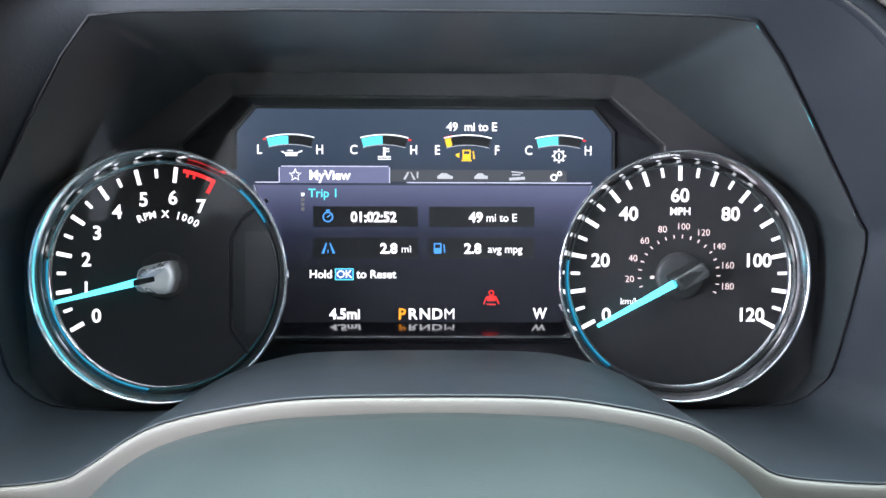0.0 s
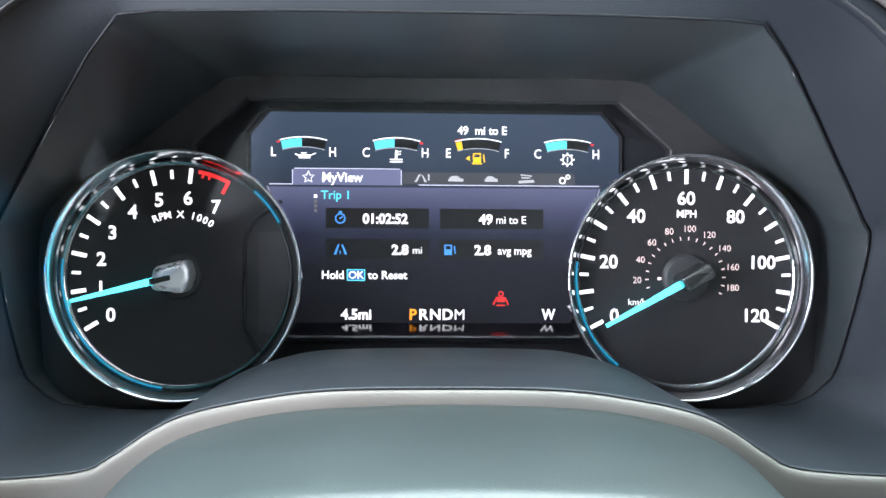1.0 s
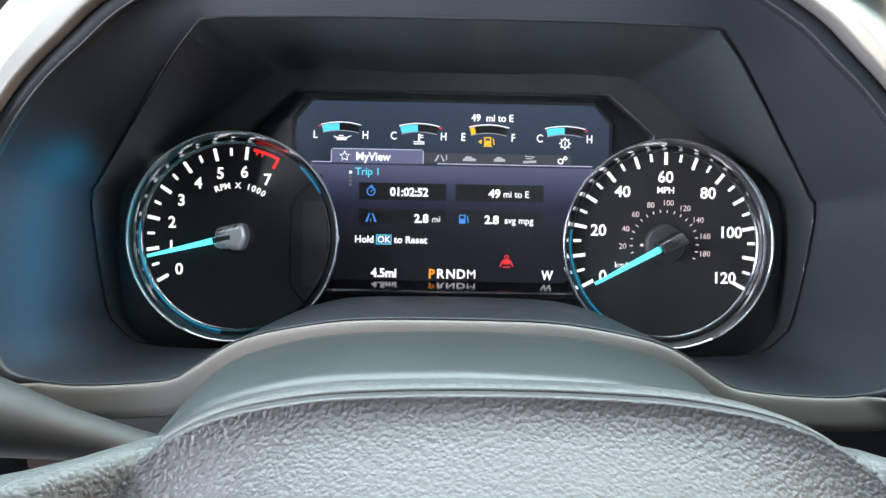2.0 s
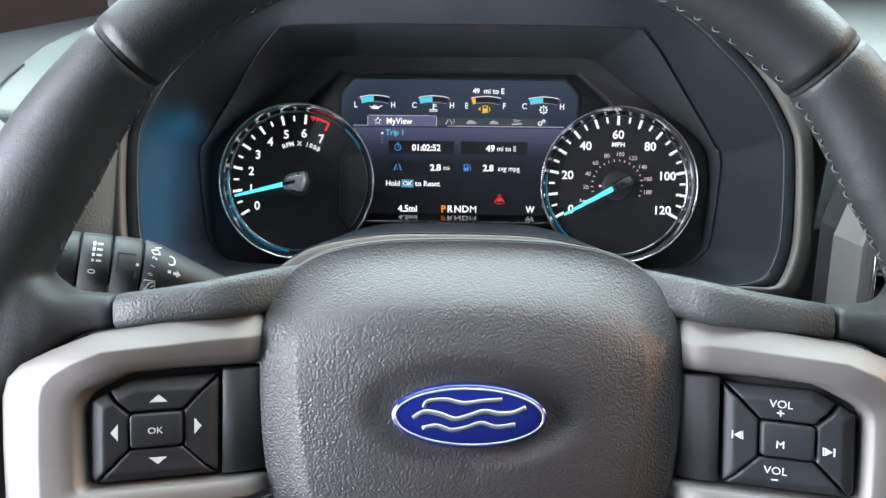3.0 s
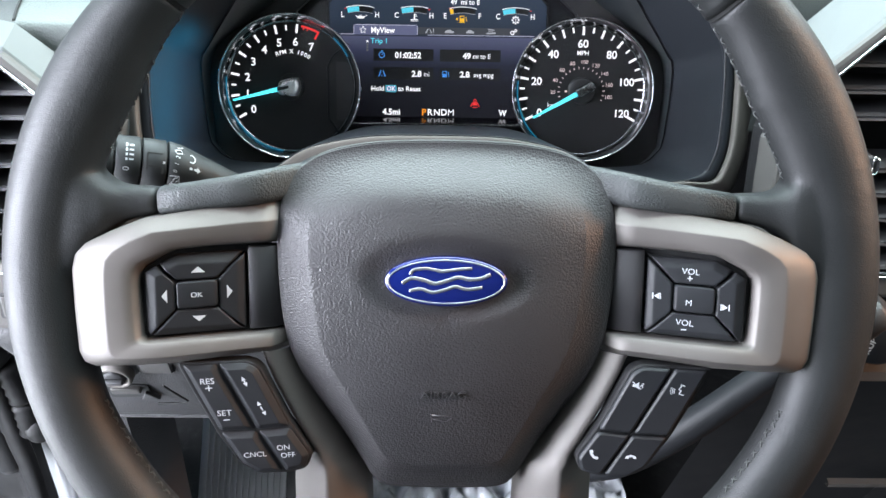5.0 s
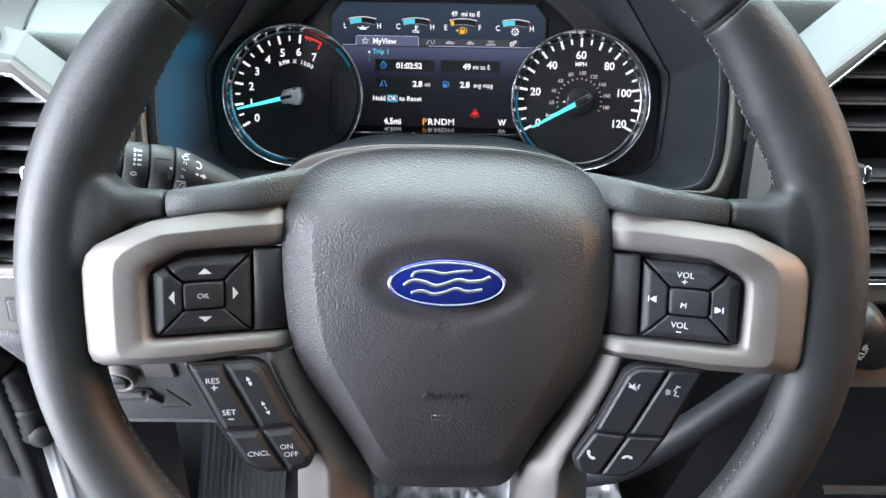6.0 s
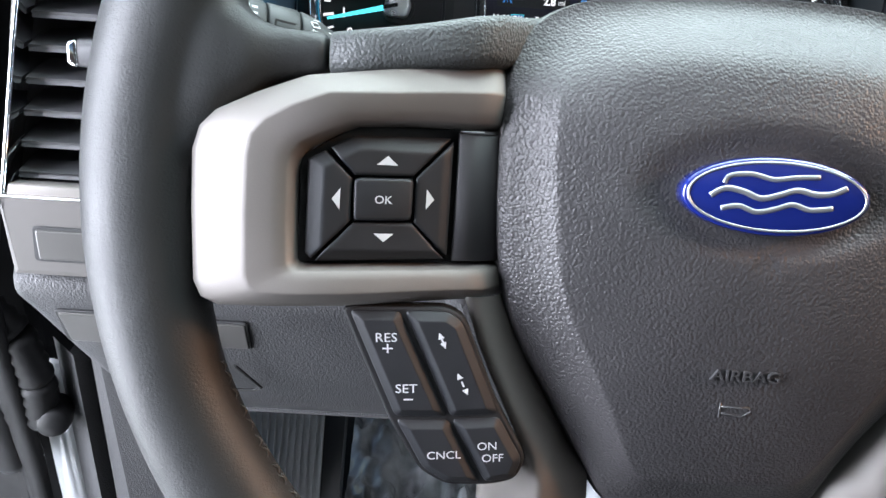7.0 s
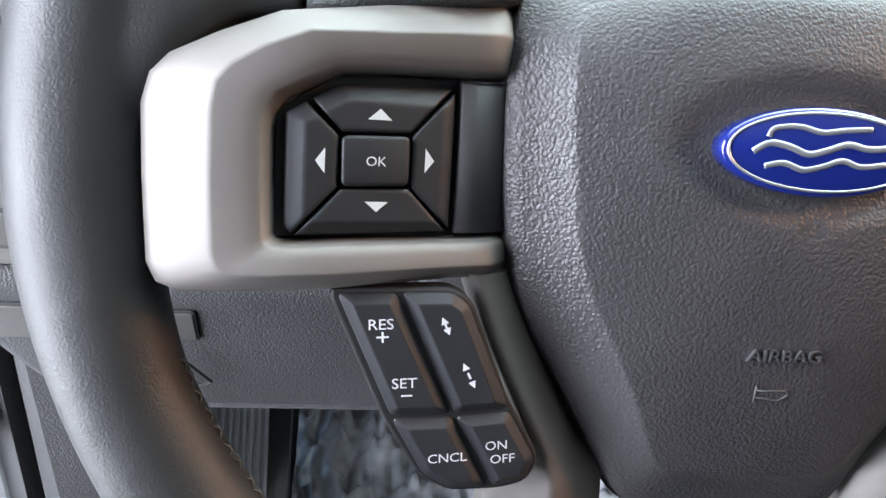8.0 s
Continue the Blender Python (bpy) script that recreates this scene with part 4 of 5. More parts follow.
shown("lettering", lettering("2.8", 4.5, -17.0, 6.0, DZ, 0, 0.05), WHITE_LIT)
shown("lettering", lettering("mi", 3.4, -8.8, 5.8, DZ, 0, 0.0), WHITE_LIT)
shown("lettering", lettering("2.8", 4.5, 22.2, 6.0, DZ, 0, 0.05), WHITE_LIT)
shown("lettering", lettering("avg mpg", 3.6, 37.4, 5.8, DZ, 0, 0.01, stretch=0.95), WHITE_LIT)
bm = arc_bar(-45.2, 1.9, 2.5, 0, 360, 20.6, 18)
bar(-44.8, 21.0, 1.8, 0.5, DZ, 40, bm)
bar(-45.2, 23.6, 1.6, 0.8, DZ, 0, bm)
shown("pictogram", bm, BLUE_LIT)
bm = flat([(-48.2, 3.6), (-47.0, 3.6), (-45.6, 8.4), (-46.2, 8.4)], DZ)
flat([(-43.0, 3.6), (-41.8, 3.6), (-44.0, 8.4), (-44.6, 8.4)], DZ, bm)
bar(-45.2, 4.6, 0.5, 1.6, DZ, 0, bm)
shown("pictogram", bm, BLUE_LIT)
bm = bar(5.8, 4.9, 3.6, 2.6, DZ)
bar(5.8, 8.2, 3.6, 0.6, DZ, 0, bm)
bar(4.3, 7.2, 0.6, 2.0, DZ, 0, bm)
bar(7.3, 7.2, 0.6, 2.0, DZ, 0, bm)
bar(8.9, 6.0, 0.6, 3.8, DZ, 8, bm)
shown("pictogram", bm, BLUE_LIT)
shown("lettering", lettering("Hold", 3.7, -48.6, -6.0, DZ, 0, 0.03), WHITE_LIT)
shown("key_field", flat([(-41.8, -8.6), (-33.6, -8.6), (-33.6, -3.6), (-41.8, -3.6)], DZ - 0.1), glow("blue_key_field", (0.03, 0.12, 0.38), 0.8))
shown("key_outline", box_line(-41.8, -8.6, -33.6, -3.6, 0.45), SKY_LIT)
shown("lettering", lettering("OK", 3.4, -37.7, -6.0, DZ, 0, 0.02), WHITE_LIT)
shown("lettering", lettering("to Reset", 3.7, -22.8, -6.0, DZ, 0, 0.03), WHITE_LIT)
# status row
shown("lettering", lettering("4.5mi", 4.7, -37.4, -24.6, DZ, 0, 0.045, stretch=0.95), WHITE_LIT)
for i, ch in enumerate("PRNDM"):
    shown("lettering", lettering(ch, 4.9, (-10.8 if i == 0 else -11.6) + 5.75 * i, -24.6, DZ, 0, 0.0 if ch == "M" else 0.035), ORANGE_LIT if i == 0 else WHITE_LIT)
shown("lettering", lettering("W", 4.8, 53.8, -24.4, DZ, 0, 0.04, stretch=0.85), WHITE_LIT)
bm = arc_bar(31.0, 0.8, 1.35, 0, 360, -14.8, 14)
flat([(29.3, -16.2), (32.7, -16.2), (33.0, -18.6), (29.0, -18.6)], DZ, bm)
bar(31.0, -20.2, 4.2, 0.55, DZ, 0, bm)
bar(28.2, -18.2, 0.6, 4.0, DZ, -24, bm)
bar(33.8, -18.2, 0.6, 4.0, DZ, 24, bm)
shown("pictogram", bm, RED_LIT)

# ---- dials ----
def dial(cx, cy, name):
    """Dial with face, chrome ring and pointer cap; returns the face."""
    face = part("dial_face", lathe([(0.2, -1.6), (26, -1.6), (50.6, -1.6), (51.4, -1.0), (51.4, -6)], 96, cx, cy), DIAL, cluster, name)
    part("chrome_ring", lathe([(50.8, -2.0), (52.4, 0.5), (53.4, 4.4), (54.2, 5.2), (55.0, 7.4), (55.7, 8.0), (56.3, 7.4), (56.5, 5.0), (56.5, -6)], 128, cx, cy), RING_CHROME, face, "bright chrome ring", True)
    part("inner_ring", lathe([(49.8, -1.4), (50.6, -1.0), (51.5, 0.2), (52.2, 1.8)], 128, cx, cy), DARK_CHROME, face, "smoked inner ring", True)
    part("hub_well", lathe([(0.2, 1.2), (9.0, 1.2), (10.4, 0.8), (10.8, -1.8)], 48, cx, cy), BLACK, face, "black pointer well", True)
    return face


def ticks(cx, cy, r0, r1, w, angles, mat, face, z=-1.3):
    for a in angles:
        part("tick", bar(cx + (r0 + r1) / 2 * math.cos(radians(a)), cy + (r0 + r1) / 2 * math.sin(radians(a)), r1 - r0, w, z, a), mat, face)


def pointer(cx, cy, angle, reach, face, z=8.5):
    d = Vector((math.cos(radians(angle)), math.sin(radians(angle))))
    n_ = Vector((-d.y, d.x))
    c = Vector((cx, cy))
    poly = [c + d * 6 + n_ * 1.7, c + d * 6 - n_ * 1.7, c + d * reach - n_ * 0.75, c + d * reach + n_ * 0.75]
    part("pointer", plate([tuple(p) for p in poly], z - 1.2, z, 0.2, 1), CYAN, face, "glowing cyan pointer")


GL, GR, GY = -116.6, 115.2, -5.9
left = dial(GL, GY, "black rev counter face")
right = dial(GR, GY, "black speedometer face")
tach = [210.5 - 21.2 * i for i in range(8)]
ticks(GL, GY, 41.8, 48.6, 1.8, tach[:7], WHITE_LIT, left)
ticks(GL, GY, 43.6, 47.6, 1.4, [a - 10.6 for a in tach[:6]], WHITE_LIT, left)
bm = bmesh.new()
for i in range(14):
    a = 78.5 - 17.0 * i / 14
    bar(GL + 47.6 * math.cos(radians(a)), GY + 47.6 * math.sin(radians(a)), 1.6, 1.3, -1.3, a, bm)
bar(GL + 45.0 * math.cos(radians(62.2)), GY + 45.0 * math.sin(radians(62.2)), 6.6, 1.6, -1.3, 62.2, bm)
for a in (76.5, 72.8):
    bar(GL + 46.4 * math.cos(radians(a)), GY + 46.4 * math.sin(radians(a)), 2.4, 0.9, -1.3, a, bm)
part("red_band", bm, RED_LIT, left, "red limit band")
for i, a in enumerate(tach):
    r = 35.2
    part("numeral", lettering(str(i), 5.9, GL + r * math.cos(radians(a)), GY + r * math.sin(radians(a)), -1.3, 0, 0.03), WHITE_LIT, left)
bm = bmesh.new()
word = "RPM X 1000"
for i, ch in enumerate(word):
    if ch != " ":
        a = 85.5 + 27.0 - 54.0 * i / (len(word) - 1)
        lettering(ch, 3.1, GL + 27.6 * math.cos(radians(a)), GY + 27.6 * math.sin(radians(a)), -1.3, a - 90, 0.03, bm=bm)
part("lettering", bm, WHITE_LIT, left)
pointer(GL, GY, 194.0, 45.5, left)
part("pointer_cap", plate(rounded([(GL - 9.0, GY - 6.0), (GL + 5.8, GY - 7.6), (GL + 8.8, GY), (GL + 6.6, GY + 7.6), (GL - 7.6, GY + 4.2)], 3.0, 4), 0.5, 12.5, 3.2, 6), CAP_CHROME, left, "chrome pointer cap", True)
part("cap_slot", plate([(GL - 8.6, GY - 3.6), (GL + 0.5, GY - 1.4), (GL + 0.2, GY + 0.8), (GL - 8.8, GY - 1.0)], 10, 12.9, 0.2, 1), BLACK, left)
# recessed bracket that shows inside the rev counter's ring
bracket = [(46, 34), (34, 25), (29.5, 17), (29.5, -24), (37, -35)]
bm = tube([(GL + x, GY + y, -1.6) for x, y in bracket], 1.0, 6)
part("bracket", bm, MASK_BLACK, left, "dark bracket line", True)
inner = [(47, 20), (36, 20), (36, -26), (45, -26), (50, 0)]
part("side_window", flat([(GL + x, GY + y) for x, y in inner], -1.3), BLACK, left)

speed = [208 - 39.33 * i / 4 for i in range(25)]
ticks(GR, GY, 43.2, 49.8, 1.8, speed[0::4] + speed[2::4], WHITE_LIT, right)
ticks(GR, GY, 45.2, 49.4, 1.4, speed[1::2], WHITE_LIT, right)
for i in range(7):
    a = 208 - 39.33 * i
    r = 37.4 if i in (0, 6) else 36.6
    part("numeral", lettering(str(20 * i), 5.9, GR + r * math.cos(radians(a)), GY + r * math.sin(radians(a)), -1.3, 0, 0.03), WHITE_LIT, right)
part("lettering", lettering("MPH", 3.3, GR + 0.2, GY + 29.4, -1.3, 0, 0.03), WHITE_LIT, right)
for k in range(20, 181, 20):
    a = 207.7 - 1.22 * k
    part("numeral", lettering(str(k), 2.9, GR + 22.6 * math.cos(radians(a)), GY + 22.6 * math.sin(radians(a)), -1.3, 0, 0.0), PINK_LIT, right)
ticks(GR, GY, 17.2, 18.8, 0.55, [207.7 - 1.22 * k for k in range(10, 191, 10)], PINK_LIT, right)
part("lettering", lettering("km/h", 2.9, GR - 22.5, GY - 11.4, -1.3, 0, 0.0), WHITE_LIT, right)
pointer(GR, GY, 209.0, 44.5, right)
d = Vector((math.cos(radians(29)), math.sin(radians(29))))
n_ = Vector((-d.y, d.x))
c = Vector((GR, GY))
part("pointer_cap", plate(rounded([tuple(c + d * a + n_ * b_) for a, b_ in ((-6, -3.6), (8.5, -3.6), (9.6, 0), (8.5, 3.6), (-6, 3.6))], 1.6, 3), 0.5, 13.5, 1.2, 3), DARK_CHROME, right, "smoked chrome pointer cap", True)
part("pictogram", bar(GR - 9.6, GY - 0.6, 1.8, 2.6, -1.2, 0, bar(GR - 12.2, GY - 0.6, 1.8, 1.4, -1.2)), PINK_LIT, right)

# cyan halo inside both rings
for cx, a0, a1, face in ((GL, 172, 262, left), (GL, 28, 48, left), (GR, 172, 232, right)):
    path = [(cx + 51.2 * math.cos(radians(a0 + (a1 - a0) * i / 30)), GY + 51.2 * math.sin(radians(a0 + (a1 - a0) * i / 30)), 0.3) for i in range(31)]
    part("halo", tube(path, 0.45, 6), CYAN_DIM, face, "thin cyan light ring", True)

# ---- hood over the cluster ----
hood = thing("cluster_hood", CLUSTER, "dark faceted instrument hood with a satin taupe trim ring", "instrument hood")
# half outlines with the hump over the column: lens edge, front lip, outer edge of the trim ring
LENS = [(0, -66), (36, -66), (60, -66), (78, -66), (90, -66), (102, -66), (114, -66), (142, -66), (166, -63.5), (176, -54), (179, -42), (174, 8), (167, 20), (147, 44), (131, 63), (113, 82), (96, 86.6), (0, 87.5)]
CREST = [(0, -33.8), (40, -34.4), (58, -36.5), (76, -42), (88, -48), (99, -55.5), (113, -63)]
FRONT = [(0, -37.8), (40, -38.5), (66, -42), (85, -46.3), (97, -51.8), (110, -60.5), (122, -65.6), (158, -68), (179, -64.5), (187.5, -55), (192, -35), (192, 9.5), (188, 27), (172.5, 52), (154, 71), (132, 90), (80, 116), (0, 127)]
OUTER = [(0, -58), (40, -58), (66, -60), (85, -64), (97, -69), (108, -76), (122, -82), (175, -83.5), (201, -78), (209.5, -62), (213.5, -38), (212, 8), (206.5, 31.5), (191.5, 58), (174, 79.5), (152, 100), (95.5, 132), (0, 147)]
BACK = [(0, -68), (36, -68), (60, -68), (78, -68), (90, -68), (102, -68), (114, -68), (142, -68), (166, -65), (178, -54), (181, -42), (182, 12), (170, 32), (150, 46), (128, 62), (104, 80), (86, 86.2), (0, 86.2)]


def lens_z(y):
    """The lens leans out towards the driver at its top."""
    return 1.0 + 0.6 * (y + 66)


rear, lens_edge, front, outer = (catmull(whole(q), 4, True) for q in (BACK, LENS, FRONT, OUTER))
mid = whole([CREST[i] if i < len(CREST) else tuple(Vector(a).lerp(Vector(b), 0.36)) for i, (a, b) in enumerate(zip(LENS, FRONT))])
mid_z = whole([(0.001 + i, 34.0 if i < len(CREST) else lens_z(a[1]) * 0.64 + 98 * 0.36) for i, a in enumerate(LENS)])
crest = catmull([(x, y, z) for (x, y), (_, z) in zip(mid, mid_z)], 4, True)


def between(a, b, t):
    return [(p[0] + (q[0] - p[0]) * t, p[1] + (q[1] - p[1]) * t) for p, q in zip(a, b)]


def lip_ring(t, z):
    """A loop between front and outer edge; along the hump the dark lip shrinks to a line."""
    loop = []
    for p, q in zip(front, outer):
        w = ramp01((184 - abs(p[0])) / 14) if p[1] < -30 else 0.0
        low = t * 0.155 if t < 0.36 else 0.06 + (t - 0.36) / 0.64 * 0.94
        k = t + (low - t) * w
        loop.append((p[0] + (q[0] - p[0]) * k, p[1] + (q[1] - p[1]) * k, z - w * (4.0 + 5.0 * max(0.0, z - 100) / 7.4)))
    return loop


bm = rings(bmesh.new(), [[(x, y, -10) for x, y in rear], [(x, y, -6) for x, y in rear], [(x, y, lens_z(y) - 1.0) for x, y in lens_edge]])
part("housing_wall", bm, HOUSING, cluster, "glossy black inner wall of the cluster", True)
lens = part("lens", rings(bmesh.new(), [[(x * 0.998, y * 0.998, lens_z(y * 0.998) + dz) for x, y in lens_edge] for dz in (-0.8, 0.4)], True, True), LENS_CLEAR, cluster, "clear plastic lens leaning over the dials")
lens.visible_shadow = False
part("lens_seal", tube([(x, y, lens_z(y)) for x, y in lens_edge[::2]], 0.5, 8, None, True), MASK_BLACK, cluster, "black seal bead round the lens", True)
bm = rings(bmesh.new(), [[(x * 1.004, y * 1.004, lens_z(y) - 1.0) for x, y in lens_edge], crest, [(x * 0.4 + p * 0.6, y * 0.4 + q * 0.6, z * 0.4 + 96 * 0.6) for (x, y, z), (p, q) in zip(crest, front)], lip_ring(0.0, 98)])
part("tunnel", bm, HOOD_DARK, hood, "dark navy tunnel with a hump over the column", True)
bm = rings(bmesh.new(), [lip_ring(t, z) for t, z in ((0.0, 98), (0.0, 101), (0.05, 102), (0.27, 103), (0.32, 101.5), (0.355, 101))])
part("lip", bm, HOOD_DARK, hood, "black inner lip", True)
# lighter tube laid along the lip to draw its edge highlight
bead = lip_ring(0.03, 101.9)
part("lip_glint", tube([p for p in bead if p[1] > 60 or abs(p[0]) > 150 and p[1] > -60], 0.5, 6), FILLER, hood, "edge highlight of the lip as a thin lighter tube", True)
bm = rings(bmesh.new(), [lip_ring(t, z) for t, z in ((0.36, 100), (0.36, 105.5), (0.39, 107), (0.44, 107.4), (0.52, 106.8), (0.79, 103.2), (0.95, 100.4), (1.0, 98), (1.04, 70), (1.05, 46), (0.97, 44))])
part("trim_ring", bm, FASCIA, hood, "satin taupe trim ring", True)
bm = rings(bmesh.new(), [[(x, y, z) for x, y in between(front, outer, t)] for t, z in ((0.93, 82), (0.96, 60), (1.05, -60), (1.05, -160))])
part("skirt", bm, DASH_LOW, hood, "dark outer skirt of the hood", True)


def from_world(bm, m):
    bm.transform(m.inverted())
    return bm


# ---- steering column ----
COLUMN = pose(0, 0.20, 0.66, 0, 0, 0)
column = thing("steering_column", COLUMN, "teal-grey plastic steering column shroud behind the wheel", "column shroud")
SHELL = [(0, 0), (40, -1.5), (60, -4), (78, -8.5), (92, -14), (104, -22.5), (114, -33), (124, -46), (135, -62)]
sp = catmull([(-x, z) for x, z in SHELL[::-1]] + SHELL[1:], 4)


def shell_at(t):
    """Section of the shroud from its far end (0) to the wheel (1)."""
    y = 243 - 78 * t
    k = 1 - 0.08 * t
    return [(-4 + x * k, y, 728 + 25 * t + z) for x, z in sp]


bm = rings(bmesh.new(), [[(x, y + 30, z - 30) for x, y, z in shell_at(0.0)], [(x, y + 2, z - 5) for x, y, z in shell_at(0.0)]] + [shell_at(t) for t in (0.02, 0.1, 0.25, 0.4, 0.55, 0.7, 0.85, 0.95)] + [[(x * 0.995, y - 1.5, z - 1.0) for x, y, z in shell_at(1.0)], [(x * 0.98, y - 3, z - 4) for x, y, z in shell_at(1.0)], [(x * 0.94, y - 6, z - 60) for x, y, z in shell_at(1.0)]], closed=False)
part("upper_shroud", from_world(bm, COLUMN), SHROUD, column, "teal-grey upper shroud", True)
low = [(-95, 735), (-100, 690), (-80, 640), (-40, 618), (40, 618), (80, 640), (100, 690), (95, 735)]
bm = rings(bmesh.new(), [[(x, 120, z) for x, z in low], [(x * 1.05, 200, z - 30) for x, z in low], [(x * 1.1, 320, z - 75) for x, z in low]], True, True)
part("lower_shroud", from_world(bm, COLUMN), DASH_LOW, column, "dark lower shroud", False, 0.006)

# ---- shift lever ----
LEVER = pose(0.15, 0.15, 0.54)
lever = thing("shift_lever", LEVER, "dark grey column shift lever arm", "lever")
path = catmull([(96, 168, 500), (130, 152, 522), (168, 142, 563), (205, 138, 608), (240, 132, 650)], 6)
bm = tube(path, 11.5, 16, None, False, lambda f: 1.15 - 0.4 * f)
part("arm", from_world(bm, LEVER), BUTTON, lever, "tapering dark grey arm", True)
bm = tube([path[-1], (252, 128, 664), (262, 124, 676)], 12.5, 16, None, False, lambda f: 1.0 if f < 0.7 else 0.75)
part("knob", from_world(bm, LEVER), RECESS, lever, "black knob", True)

# ---- wiper and lamp stalk ----
A, B = Vector((-0.1900, 0.1216, 0.7690)), Vector((-0.0955, 0.1560, 0.7417))
axis = (B - A).normalized()
face_ = (Vector((-0.003, -0.225, 0.93)) - (A + B) / 2)
face_ = (face_ - axis * face_.dot(axis)).normalized()
side_ = face_.cross(axis)
STALK = Matrix((axis, side_, face_)).transposed().to_4x4()
STALK.translation = A - axis * 0.0055
stalk = thing("wiper_stalk", STALK, "black multifunction stalk with white wiper and lamp signs", "stalk")


def turned(profile, n=40, flat_y=1.0):
    loops = [[(x, r * math.cos(2 * math.pi * i / n), r * flat_y * math.sin(2 * math.pi * i / n)) for i in range(n)] for x, r in profile]
    return rings(bmesh.new(), loops, True, True)


DOWN = STALK.to_3x3().inverted() @ Vector((0, 0, -1))


def bent(bm):
    """The arm bends down towards the column."""
    for v in bm.verts:
        v.co += DOWN * 0.26 * max(0.0, v.co.x - 0.050)
    return bm


part("tip", turned([(0, 5), (0.6, 9.5), (2, 11.8), (5, 13.0), (19, 13.2), (20, 12.8)]), STALK_BLACK, stalk, "black twist tip", True)
part("ring", turned([(20.6, 12.4), (21.2, 13.4), (32.4, 13.6), (33.2, 13.0)]), STALK_BLACK, stalk, "black twist ring", True)
part("ring", turned([(33.9, 12.6), (34.5, 13.4), (45.4, 13.4), (46.2, 12.8)]), STALK_BLACK, stalk, "ridged black twist ring", True)
part("arm", bent(turned([(46.9, 12.2), (47.6, 13.2), (54, 12.8), (66, 10.6), (82, 7.6), (100, 6.2), (130, 5.6)])), STALK_BLACK, stalk, "tapering black arm", True)
part("core", turned([(1, 11.6), (60, 8.0)]), GROOVE, stalk)
bm = bmesh.new()
for x, y, w, h in ((36.2, 1.0, 0.7, 8.5), (40, 5.4, 7.6, 0.8), (40.2, -1.4, 7, 0.7), (44, -3.2, 0.8, 4.0)):
    bar(x, y, w, h, math.sqrt(max(13.55 ** 2 - y * y, 1)), 0, bm)
part("ridge", bm, GROOVE, stalk)


def wrapped(bm, r):
    for v in bm.verts:
        y = v.co.y / MM
        v.co.z = (math.sqrt(max(r * r - y * y, 0.5)) + 0.15) * MM
    return bent(bm)


part("lettering", wrapped(lettering("0", 3.2, 26.0, -4.0, 0, 90, 0.02), 13.6), STALK_PRINT, stalk)
bm = bmesh.new()
for i, w in enumerate((2.2, 2.6, 3.0, 3.4)):
    bar(26.0, 1.0 + 2.5 * i, 1.1, w * 0.55, 0, 0, bm)
    bar(28.4, 1.0 + 2.5 * i, 2.2, 0.9, 0, 0, bm)
part("interval_bars", wrapped(bm, 13.6), STALK_PRINT, stalk)
part("lettering", wrapped(lettering("0", 1.9, 50.5, -2.6, 0, 80, 0.01), 13.1), STALK_PRINT, stalk)
part("lettering", wrapped(lettering("1", 1.9, 51.0, 1.4, 0, 80, 0.01), 13.1), STALK_PRINT, stalk)
part("lettering", wrapped(lettering("2", 1.9, 51.5, 5.2, 0, 80, 0.01), 13.1), STALK_PRINT, stalk)
# rear wiper sign, lamp sign and flash arrows on the arm
bm = tube([(48.2, -5.4, 0), (52.6, -5.0, 0), (53.2, -9.0, 0), (48.6, -9.6, 0), (48.2, -5.4, 0)], 0.3, 4)
tube([(49.2, -9.2, 0), (50.6, -6.4, 0), (52.2, -5.8, 0)], 0.28, 4, bm)
bar(50.6, -10.4, 4.0, 0.6, 0, -6, bm)
bar(52.0, -7.6, 1.6, 0.5, 0, 40, bm)
part("pictogram", wrapped(bm, 13.1), STALK_PRINT, stalk)
bm = tube([(50.0, 8.4, 0), (52.8, 9.4, 0), (53.6, 7.6, 0), (51.0, 6.8, 0), (50.0, 8.4, 0)], 0.28, 4)
bar(52.6, 10.4, 3.0, 0.5, 0, 20, bm)
part("pictogram", wrapped(bm, 13.1), STALK_PRINT, stalk)
bm = bmesh.new()
for x, k in ((57.4, -1), (61.2, 1)):
    flat([(x + 1.7 * k, 1.2), (x, 2.9), (x, -0.5)], 0, bm)
    bar(x - 0.7 * k, 1.2, 1.4, 1.3, 0, 0, bm)
part("flash_arrows", wrapped(bm, 12.0), STALK_PRINT, stalk)
bm = tube([(58.2 + 1.9 * math.cos(radians(a)), 6.4 + 2.0 * math.sin(radians(a)), 0) for a in range(-90, 91, 30)] + [(57.4, 8.0, 0), (57.4, 4.8, 0), (58.2, 4.4, 0)], 0.28, 4)
for y in (4.8, 6.4, 8.0):
    bar(55.6, y, 1.8, 0.5, 0, 10, bm)
part("lamp_sign", wrapped(bm, 12.0), STALK_PRINT, stalk)
part("dot", wrapped(bar(44.6, 1.0, 1.2, 1.2, 0), 13.4), STALK_PRINT, stalk)

# ---- dashboard ----
dash = thing("dashboard", pose(0, 0.45, 0.80), "pale grey grained dashboard top", "dashboard", kind="structure")


def extruded_x(profile, xs, bm=None, shift=None):
    """The (y, z) profile skinned along x; all in millimetres of the world."""
    bm = bm or bmesh.new()
    loops = []
    for x in xs:
        dy, dz = shift(x) if shift else (0, 0)
        loops.append([(x, y + dy, z + dz) for y, z in profile])
    return rings(bm, loops, closed=False)


